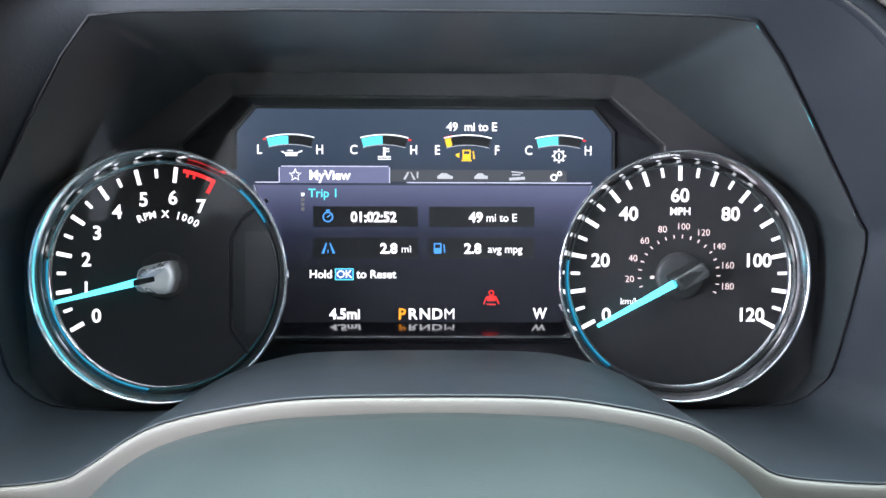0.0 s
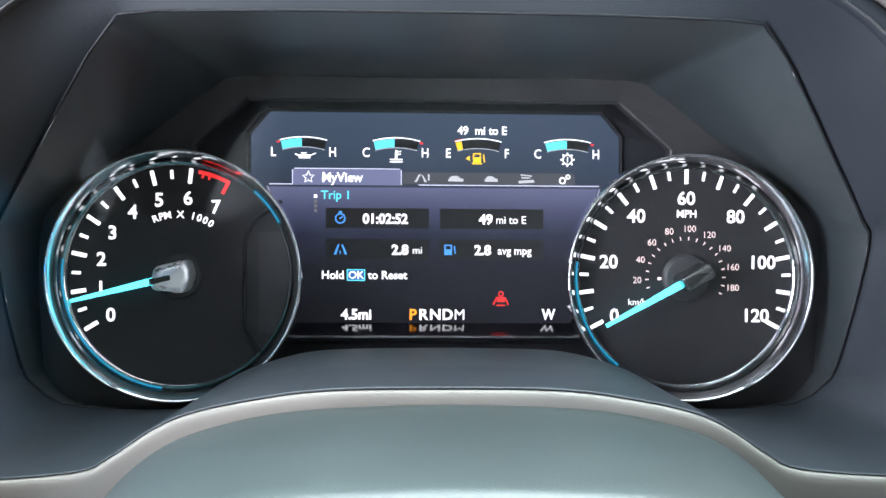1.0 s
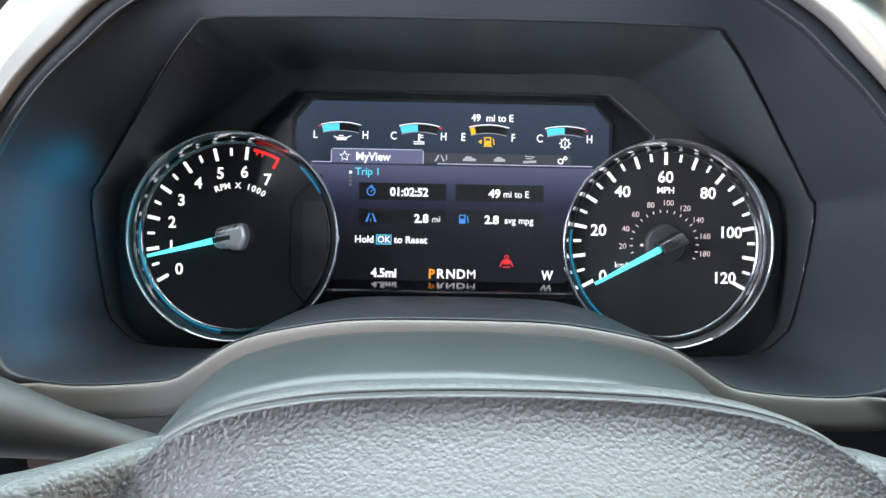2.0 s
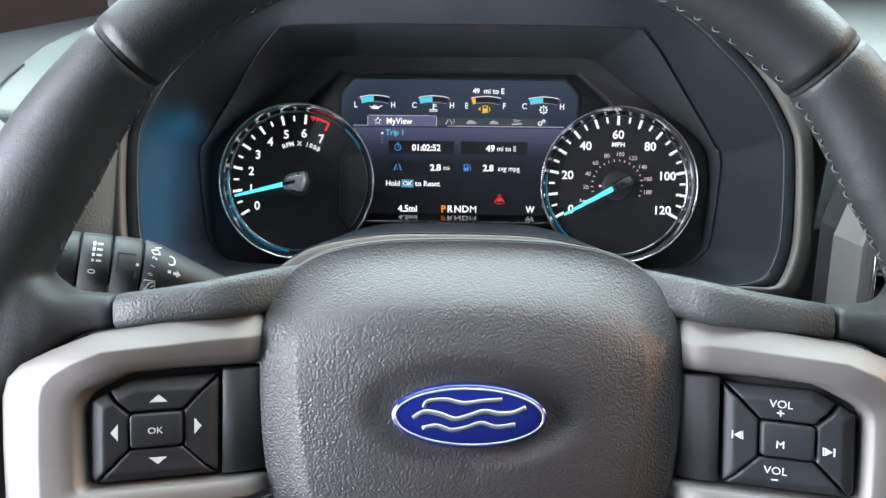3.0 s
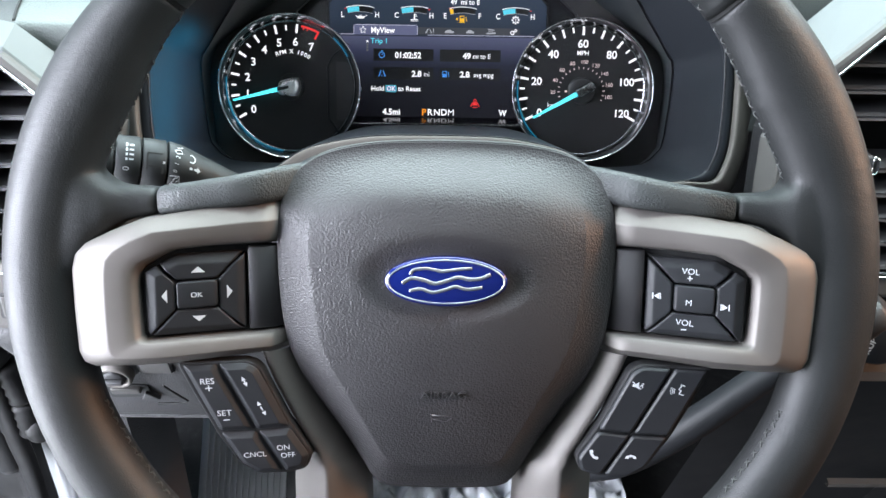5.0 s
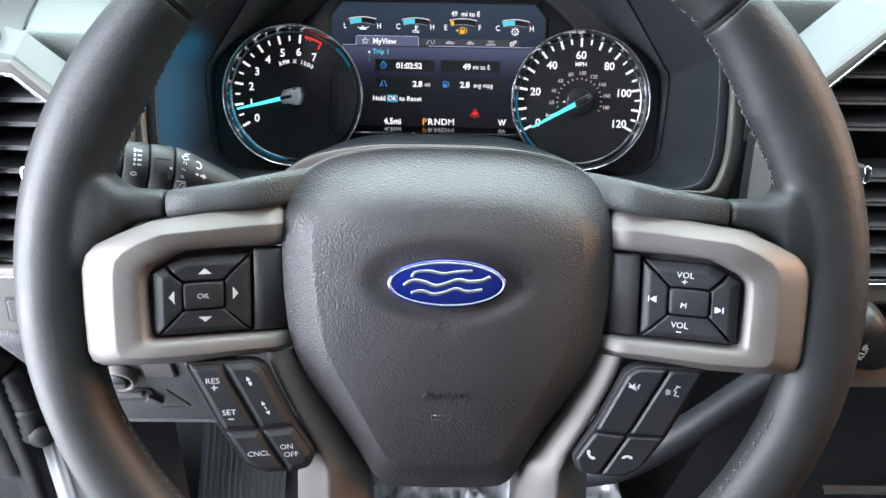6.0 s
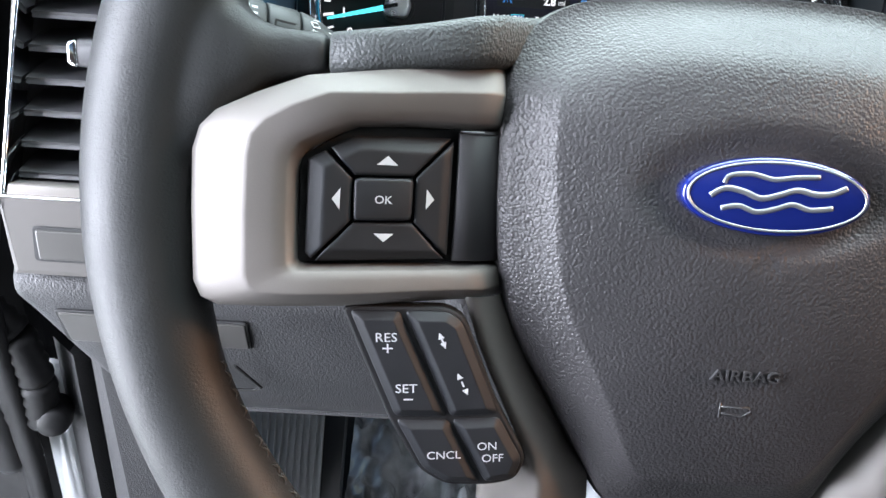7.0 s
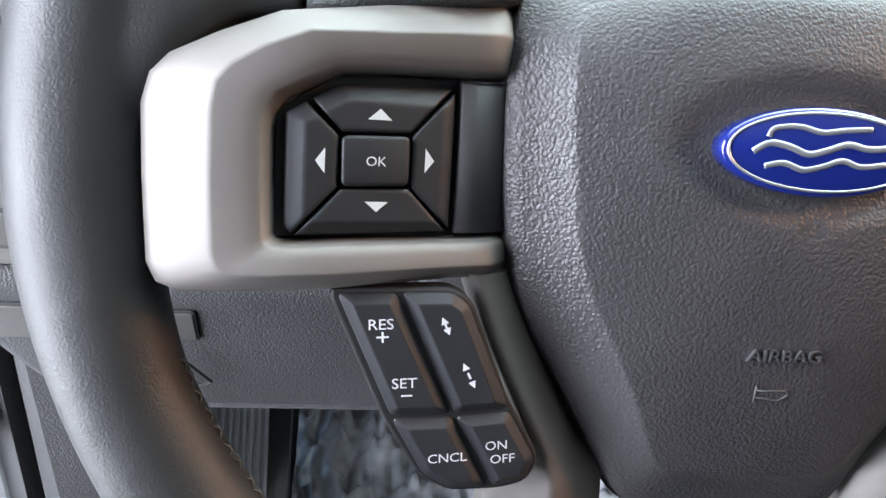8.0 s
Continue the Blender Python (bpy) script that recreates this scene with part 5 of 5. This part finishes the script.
DASH_M = pose(0, 0.45, 0.80)
top = catmull([(880, 850), (600, 868), (400, 874), (330, 872), (300, 866)], 4)
part("centre_pad", from_world(extruded_x(top, [-215 + 43 * i for i in range(11)]), DASH_M), DASH, dash, "", True)
side_l = catmull([(880, 800), (600, 812), (400, 820), (290, 820), (245, 818), (222, 815), (211, 809), (209, 780)], 4)
def pad_strip(f0, f1, n):
    """The outer pad between two fractions of its width; 0 is the hood's side, 1 the start of its darker end, 2 the
    door.
    """
    loops = []
    for i in range(n + 1):
        f = f0 + (f1 - f0) * i / n
        loop = []
        for y, z in side_l:
            xj = -256 - (y - 208) * 0.28
            x = -205 + (xj + 205) * f if f <= 1 else xj + (-480 - xj) * (f - 1)
            loop.append((x, y, z - max(0.0, -x - 300) * 0.10 - (2.0 if f > 1.001 else 0.0)))
        loops.append(loop)
    return rings(bmesh.new(), loops, closed=False)


part("outer_pad", from_world(pad_strip(0, 1, 4), DASH_M), DASH, dash, "", True)
part("dark_pad_end", from_world(pad_strip(1.004, 2, 6), DASH_M), RECESS, dash, "darker outer end of the dashboard pad", True)
side_r = catmull([(880, 812), (600, 826), (400, 836), (300, 842), (262, 841), (246, 837), (241, 826), (241, 790), (241, 740)], 4)
part("outer_pad", from_world(extruded_x(side_r, [205, 240, 300, 400, 600, 900, 1300]), DASH_M), DASH, dash, "", True)
bm = tube(catmull([(-258, 216, 814), (-262, 232, 818), (-270, 262, 820.5), (-280, 300, 821)], 6), 0.9, 6)
part("pad_seam", from_world(bm, DASH_M), GROOVE, dash, "dark seam across the pad", True)

# cowl: padded skin that flares away from the trim ring over the hood's upper half
upper = [Vector(p) for p in outer if p[1] > 25]
way = [(upper[min(i + 1, len(upper) - 1)] - upper[max(i - 1, 0)]).normalized() for i in range(len(upper))]
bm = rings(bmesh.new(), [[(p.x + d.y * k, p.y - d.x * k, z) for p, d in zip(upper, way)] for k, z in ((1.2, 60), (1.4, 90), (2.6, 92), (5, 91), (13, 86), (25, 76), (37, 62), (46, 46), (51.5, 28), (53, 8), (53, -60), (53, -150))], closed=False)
part("cowl", bm, LIT_VINYL, hood, "padded cowl in dash vinyl, lightened for windshield light", True)


def lower_fascia(label, m, vent, frame_, slat_z, knob, group="air vents"):
    """Satin fascia with one air vent in it."""
    loops = [[(x, y, -30) for x, y in frame_], [(x, y, -3) for x, y in frame_], [(x, y, -0.6) for x, y in inset(frame_, 1.0)], [(x, y, 0) for x, y in inset(frame_, 3.0)], [(x, y, 0) for x, y in inset(vent, -2.1)], [(x, y, -6) for x, y in inset(vent, -1.9)]]
    bm = rings(bmesh.new(), loops)
    bm.transform(m)
    part("fascia", from_world(bm, DASH_M), LOW_FASCIA, dash, label)
    unit = thing("air_vent", m, "black air vent with horizontal slats in a chrome frame", "air vent", group)
    loops = [[(x, y, z) for x, y in inset(vent, d)] for d, z in ((-1.8, -6), (-1.8, 0.5), (-1.5, 0.9), (-0.6, 1.0), (-0.15, 0.6), (0.0, -1), (0.4, -14))]
    part("frame", rings(bmesh.new(), loops), CHROME, unit, "chrome frame", True)
    part("cavity", rings(bmesh.new(), [[(x, y, z) for x, y in inset(vent, 0.3)] for z in (-13, -64)], False, False), BLACK, unit, "black air duct")
    part("duct_back", plate(inset(vent, 0.2), -66, -63, 0.2, 1), BLACK, unit)
    for v in slat_z:
        # the slat's ends follow the opening
        xs = []
        k = len(vent)
        for i in range(k):
            (xa, ya), (xb, yb) = vent[i], vent[(i + 1) % k]
            if (ya - v) * (yb - v) < 0:
                xs.append(xa + (xb - xa) * (v - ya) / (yb - ya))
        if len(xs) < 2:
            continue
        x0, x1 = min(xs) + 1.5, max(xs) - 1.5
        sec = [(-9, -1.4), (-9.6, 0.2), (-9, 1.4), (-20, 5.0), (-34, 7.8), (-34, 6.2), (-20, 2.6)]
        bm = rings(bmesh.new(), [[(x, v + dy, z) for z, dy in sec] for x in (x0, x1)], True, True)
        part("slat", bm, SLAT, unit)
    kx, ky = knob
    poly = rounded([(kx - 13, ky - 6), (kx + 13, ky - 6), (kx + 13, ky + 6), (kx - 13, ky + 6)], 4, 3)
    part("slider", plate(poly, -12, -1.0, 2.5, 3), SLAT, unit, "black slat slider", True)
    end = [(kx - 14.5, ky - 4), (kx - 12.4, ky - 5.6), (kx - 10, ky - 5.8), (kx - 10, ky + 5.8), (kx - 12.4, ky + 5.6), (kx - 14.5, ky + 4)]
    if kx > 0:
        end = [(2 * kx - x, y) for x, y in end]
    part("slider_cap", plate(rounded(end, 1.0, 2), -11, -0.2, 1.2, 2), CHROME, unit, "chrome slider cap", True)
    return unit


FL = pose(0, 0.165, 0.740, 79, 0, 0)
ventL = [(-288, -64), (-228, -64), (-228, 38), (-251, 58), (-266, 59), (-277, 0)]
frameL = [(-288, -104), (-219, -104), (-219, 39), (-251, 67), (-270, 68.5), (-292, -72)]
vent_unit = lower_fascia("satin taupe fascia round the driver's outer vent", FL, ventL, frameL, [58 - 14.4 * i for i in range(9)], (-241, 0))
part("lower_bar", plate([(-286.5, -64.8), (-227.2, -64.8), (-227.2, -59.6), (-285.6, -59.6)], -8, 1.7, 1.2, 3), SATIN, vent_unit, "bright satin bar along the vent's lower edge", True)
FR = pose(0, 0.165, 0.740, 79, 0, 0)
ventR = [(205, -61), (345, -61), (345, 90), (262, 97), (214, 51.5), (205, 20)]
frameR = [(196, -76), (420, -76), (420, 104), (260, 103), (208, 57.5), (196, 20)]
lower_fascia("satin taupe fascia round the centre vent", FR, ventR, frameR, [98 - 15.6 * i for i in range(11)], (243, 9))
# bevels that join the fascias to the padded top, lightened for caught sky
bm = rings(bmesh.new(), [[(-224, 180, 779), (-253, 183, 803.5), (-262, 184, 805)], [(-225, 183, 783), (-252, 186, 807), (-262, 187, 808)], [(-231, 205, 797), (-252, 206, 815), (-264, 206, 818)], [(-232, 208, 793), (-253, 209, 811), (-265, 209, 814)]], closed=False)
part("fascia_top", from_world(bm, DASH_M), BEVEL, dash, "satin bevel strip, lightened for the sky it catches")
# the strip's end turns from the light; the darker trim colour holds that shade
bm = rings(bmesh.new(), [[(-262.5, 184, 805), (-340, 192, 804)], [(-262.5, 187, 808), (-340, 195, 807)], [(-264.5, 196, 820), (-345, 202, 818)], [(-265.5, 209, 822), (-345, 214, 820)]], closed=False)
part("fascia_shaded_end", from_world(bm, DASH_M), LOW_FASCIA, dash, "outer end of the bevel strip, shaded by darker taupe")
bm = rings(bmesh.new(), [[(-205, 262, z), (-211, 240, z), (-222, 224, z), (-240, 220, z)] for z in (560, 700, 770, 800)], closed=False)
part("side_filler", from_world(bm, DASH_M), SIDE_GREY, dash, "grey filler panel beside the hood", True)
bm = rings(bmesh.new(), [[(214, 180, 800), (260, 188, 841), (420, 190, 843)], [(215, 184, 803), (258, 191, 840.5), (420, 192, 844)], [(221, 234, 813), (247, 236, 838), (420, 240, 852)], [(221, 237, 809), (246, 239, 834), (420, 243, 847)]], closed=False)
part("fascia_top", from_world(bm, DASH_M), BEVEL, dash, "satin bevel strip, lightened for the sky it catches")


def rocker(m, x0, y0, x1, y1, label, sign=True):
    """A switch set in a dark gap."""
    sw = thing("dash_switch", m, label, "switch", "switches on the lower fascia")
    part("gap", plate(rounded([(x0, y0), (x1, y0), (x1, y1), (x0, y1)], 2, 2), -6, 0.8, 0.3, 1), BLACK, sw)
    part("rocker", plate(rounded([(x0 + 2.4, y0 + 1), (x1 - 1, y0 + 1), (x1 - 1, y1 - 1.6), (x0 + 1.4, y1 - 1.6)], 1.5, 2), -4, 1.6, 0.8, 2), SATIN_DARK, sw, "dark grey switch face")
    if sign:
        cx, cy = (x0 + x1) / 2 + 4, (y0 + y1) / 2
        bm = bar(cx, cy - 1.5, 5, 0.8, 2.5, 0, bar(cx + 2.2, cy + 0.5, 0.8, 4.4, 2.5))
        bar(cx, cy + 0.4, 4.6, 0.7, 2.5, 35, bm)
        part("pictogram", bm, PRINT, sw)
    return sw


SATIN_DARK = material("dark_satin_switch", (0.055, 0.053, 0.05), 0.45, metal=0.3, mottle=0.05)
rocker(FL, -277, -96, -226, -79, "grey pedal-adjust switch with a white sign")

# lower dash on the driver's outer side
knee_m = pose(-0.05, 0.18, 0.58)
knee = thing("knee_panel", knee_m, "dark grey plastic knee panel under the dashboard", "knee panel")
pr = catmull([(190, 640), (160, 634), (154, 624), (160, 606), (176, 560), (193, 527), (202, 516), (212, 512), (330, 507)], 4)


def knee_left(z):
    """The panel's outer edge, which tapers towards the floor."""
    return -296 + 0.4 * max(0.0, 622 - z)


loops = [[(knee_left(z), 330, z) for y, z in pr], [(knee_left(z), y + 4, z) for y, z in pr], [(knee_left(z) + 1.5, y + 0.8, z) for y, z in pr], [(knee_left(z) + 5, y, z) for y, z in pr]]
loops += [[(max(x, knee_left(z) + 8), y, z) for y, z in pr] for x in (-262, -220, -150, -60, 60, 110)]
part("panel", from_world(rings(bmesh.new(), loops, closed=False), knee_m), DASH_LOW, knee, "", True)
bm = tube([(-192, 162.5, 578), (-181, 172.0, 556), (-186, 173.5, 553), (-203, 173.5, 552)], 0.8, 6)
part("panel_seam", from_world(bm, knee_m), GROOVE, knee, "dark seam of a lid")
LOW = pose(0, 0.1612, 0.600, 108, 0, 0)
rocker(LOW, -279, -14, -238, 12, "grey dimmer switch beside the lamp knob", False)
lk = thing("lamp_knob", LOW @ pose(-0.2225, -0.011, 0.003), "round lamp switch knob with a satin ring", "knob")
part("ring", lathe([(8.6, 0), (8.8, 3.4), (9.8, 4.4), (11.2, 4.2), (12.0, 2.8), (12.2, -2)], 40), SATIN, lk, "satin ring", True)
part("knob", lathe([(0.2, 5), (6.6, 5), (7.6, 4.2), (8.0, -2)], 32), DASH_LOW, lk, "dark grey knob", True)
part("grip", plate(rounded([(-7, -1.8), (7, -1.8), (7, 1.8), (-7, 1.8)], 1.4, 2), 4, 8.5, 1.0, 2), DASH_LOW, lk, "", True)
rocker(LOW, -207, -13, -183, 10, "grey cargo lamp switch in a dark recess", False)

# bonnet release in a notch of the knee panel
rel = thing("bonnet_release", LOW, "grey bonnet release lever in a dark notch", "lever")
part("notch", plate(rounded([(-236, -46), (-206, -44), (-206, -30), (-236, -28)], 3, 2), -4, 0.6, 0.3, 1), BLACK, rel, "dark notch")
part("lever", plate(rounded([(-232, -36), (-211, -35), (-211, -30), (-232, -29)], 1.6, 2), -2, 4.5, 1.2, 2), SATIN_DARK, rel, "grey lever")
part("pull", plate(rounded([(-214, -45), (-200, -45), (-209, -36)], 1.5, 2), -1, 3, 0.8, 2), DASH_LOW, rel)

# right of the column: dark panel, selector knob and ledge
low_m = pose(0.32, 0.18, 0.63)
low_r = thing("centre_stack", low_m, "dark lower centre stack with a satin ledge", "centre stack")
pr = [(176, 668), (168, 664), (170, 606), (158, 602), (156, 594), (176, 586), (230, 470), (300, 300)]
part("panel", from_world(extruded_x(pr, [222, 240, 420]), low_m), RECESS, low_r)
part("ledge", from_world(extruded_x([(170, 606), (155, 603), (153, 597), (160, 592)], [278, 420]), low_m), FASCIA, low_r, "satin ledge strip")
part("low_strip", from_world(extruded_x([(246, 406), (240, 404.5), (240, 401), (246, 399)], [350, 440]), low_m), FASCIA, low_r, "thin satin strip")
kn = thing("selector_knob", pose(0.286, 0.166, 0.632, 79, 0, 0), "black round drive selector knob with white lettering", "knob")
part("collar", lathe([(25, 0), (25, 3), (23.5, 4.5), (22, 3.5)], 40), BLACK, kn, "", True)
part("dial", lathe([(0.2, 16), (18, 16), (20, 14.5), (21, 4)], 40), BUTTON, kn, "", True)
part("lettering", lettering("KUP", 4.2, -8, -6, 16.3, 70, 0.02), PRINT, kn)

# ---- foot well ----
mat_m = pose(-0.26, 0.50, 0.12)
mat = thing("foot_rest", mat_m, "ribbed pale grey foot rest panel", "foot rest")
p0, p1 = Vector((0, 330, 60)), Vector((0, 640, 330))
slope = (p1 - p0).normalized()
nrm = Vector((0, slope.z * -1, slope.y))
bm = rings(bmesh.new(), [[(-296, *(p0)[1:]), (-184, *(p0)[1:])], [(-312, *(p1)[1:]), (-197, *(p1)[1:])], [(-312, p1.y + 10, p1.z - 10), (-197, p1.y + 10, p1.z - 10)]], closed=False)
part("panel", from_world(bm, mat_m), MAT, mat)
for i in range(14):
    x = -292 + 7.8 * i
    a, b_ = p0 + nrm * 2, p1 + nrm * 2
    bm = rings(bmesh.new(), [[(x + dx - (13 if p is b_ else 0), p.y + nrm.y * h, p.z + nrm.z * h) for dx, h in ((0, -3), (0.9, 1.6), (3.9, 1.6), (4.8, -3))] for p in (a, b_)], closed=False)
    part("rib", from_world(bm, mat_m), MAT, mat)
brk = thing("pillar_bracket", pose(-0.17, 0.42, 0.2), "dark brown bracket beside the foot rest", "bracket")
bm = rings(bmesh.new(), [[(-190, 330, 60), (-168, 325, 60), (-168, 360, 40)], [(-202, 640, 330), (-172, 630, 330), (-172, 670, 310)]], True, True)
part("bracket", from_world(bm, pose(-0.17, 0.42, 0.2)), RECESS, brk)


def crumple(name, label, x0, x1, y0, y1, z, amp, seed, slopez=0.0, cell=5.0):
    """A crinkled sheet of clear film."""
    nx, ny = int((x1 - x0) / cell), int((y1 - y0) / cell)
    m_ = pose((x0 + x1) / 2 * MM, (y0 + y1) / 2 * MM, z * MM)
    ob = thing(name, m_, label, "protective film")
    bm = bmesh.new()
    grid = []
    for i in range(nx + 1):
        row = []
        for j in range(ny + 1):
            x, y = x0 + (x1 - x0) * i / nx, y0 + (y1 - y0) * j / ny
            q = Vector((x * 0.028 + seed, y * 0.012, seed))
            h = amp * (noise.ridged_multi_fractal(q, 1.0, 2.2, 4, 1.0, 2.0) - 1.0) + amp * 0.6 * noise.noise(q * 4)
            row.append(bm.verts.new(v3((x - (x0 + x1) / 2, y - (y0 + y1) / 2, h + slopez * (y - y0)))))
        grid.append(row)
    for i in range(nx):
        for j in range(ny):
            bm.faces.new((grid[i][j], grid[i + 1][j], grid[i + 1][j + 1], grid[i][j + 1]))
    part("sheet", bm, FILM, ob, "", True)
    return ob


crumple("floor_film", "crinkled clear protective film over the floor carpet", -170, 260, 300, 760, 75, 22, 3.1, 0.12)
crumple("sill_film", "crinkled clear protective film over the door sill", -520, -350, -100, 520, 190, 16, 7.7)

# ---- door side ----
jamb_m = pose(-0.40, 0.28, 0.3)
jamb = thing("door_pillar", jamb_m, "black hinge pillar with rubber seal and white metal", "pillar", kind="structure")
bm = rings(bmesh.new(), [[(-470, 300, z), (-395, 275, z), (-372, 300, z), (-372, 420, z), (-470, 420, z)] for z in (120, 420, 640, 830)], True, True)
part("pillar", from_world(bm, jamb_m), RUBBER, jamb, "", False, 0.006)
bm = rings(bmesh.new(), [[(-378, 292, z), (-374, 288, z), (-352, 284, z), (-349, 290, z), (-349, 330, z)] for z in (120, 300, 420, 478)], closed=False)
part("jamb_panel", from_world(bm, jamb_m), SHADED_PAINT, jamb, "white painted metal of the door jamb, greyed for shade", True)
bm = tube([(-372, 262, 120), (-376, 262, 400), (-368, 240, 560), (-340, 222, 640), (-330, 222, 720), (-330, 226, 830)], 9, 10)
part("seal", from_world(bm, jamb_m), RUBBER, jamb, "black rubber door seal", True)
bm = rings(bmesh.new(), [[(-352, 282, z), (-330, 262, z), (-318, 280, z), (-318, 420, z)] for z in (120, 500)], closed=False)
part("kick_trim", from_world(bm, jamb_m), DASH_LOW, jamb, "grey kick trim")
bm = rings(bmesh.new(), [[(-318, 262, z), (-296, 230 + (500 - z) * 0.06, z), (-262, 236 + (500 - z) * 0.06, z), (-262, 330, z)] for z in (120, 320, 600)], closed=False)
part("side_trim", from_world(bm, jamb_m), DASH_LOW, jamb, "dark grey side trim")
strap = thing("check_strap", pose(-0.42, 0.25, 0.47), "bare metal door check strap with black rubber boot", "door strap")
bm = tube([(-560, 215, 482), (-470, 232, 480), (-350, 262, 486)], 4.5, 8)
part("strap", from_world(bm, pose(-0.42, 0.25, 0.47)), METAL, strap, "bare metal strap", True)
bm = lathe([(5, 0), (19, 0), (20, -8), (17, -12), (20, -17), (17, -22), (19, -28), (16, -44), (14, -72), (10, -80), (1, -80)], 24)
bm.transform(Matrix.Translation((-0.390, 0.262, 0.474)))
part("boot", from_world(bm, pose(-0.42, 0.25, 0.47)), RUBBER, strap, "ribbed black rubber boot", True)

wire = thing("wiring_boot", pose(-0.36, 0.27, 0.47), "black ribbed rubber wiring boot at the door hinge", "rubber boot")
path = [(-420, 262, 560), (-385, 256, 548), (-362, 256, 520), (-356, 258, 480), (-360, 262, 440)]
for i, (p, q) in enumerate(zip(path, path[1:])):
    p, q = Vector(p), Vector(q)
    bm = tube([p.lerp(q, k / 8) for k in range(9)], 13, 12, None, False, lambda f: 1.0 if round(f * 8) % 2 else 0.86)
    part("sleeve", from_world(bm, pose(-0.36, 0.27, 0.47)), RUBBER, wire, "", True)
bm = lathe([(0.5, 14), (9, 14), (11, 11), (13, 2), (13, -10)], 24)
bm.transform(pose(-0.352, 0.262, 0.445, 80, 0, 20))
part("plug", from_world(bm, pose(-0.36, 0.27, 0.47)), RUBBER, wire, "round black plug", True)

# ---- cab shell ----
def slab(name, x0, y0, z0, x1, y1, z1, mat, label):
    bm = bmesh.new()
    rings(bm, [[(x0, y0, z), (x1, y0, z), (x1, y1, z), (x0, y1, z)] for z in (z0, z1)], True, True)
    ob = part(name, bm, mat, None)
    return tagged(ob, label, name.split("_")[0], kind="structure")


slab("floor", -480, -1500, -40, 1500, 1000, 40, CARPET, "dark carpeted cab floor")
slab("wall_front", -480, 900, 40, 1500, 960, 850, RECESS, "dark firewall behind the dashboard")
slab("wall_right", 1440, -1500, 40, 1500, 900, 920, DASH_LOW, "dark passenger door below its window")
slab("wall_back", -480, -1560, 40, 1500, -1500, 1500, RECESS, "dark rear wall of the cab")
# two unseen walls, added to keep rear side light off the wheel
slab("wall_left", -520, -1500, 40, -480, -520, 1470, RECESS, "unseen dark wall that cuts light from the left rear")
slab("wall_upper", 1440, -1500, 920, 1500, -450, 1470, RECESS, "unseen dark wall that cuts light from the right rear")
slab("ceiling", -520, -1500, 1470, 1500, 140, 1500, HEADLINER, "grey cloth headliner")
slab("trim_sill", -560, -700, -40, -482, 480, 180, SHADED_PAINT, "white painted door sill")
slab("ground", -60000, -60000, -640, 60000, 60000, -600, material("asphalt", (0.05, 0.05, 0.052), 0.9, grain=("noise", 90.0), bump=0.004, mottle=0.2, mottle_scale=3), "grey asphalt ground outside")
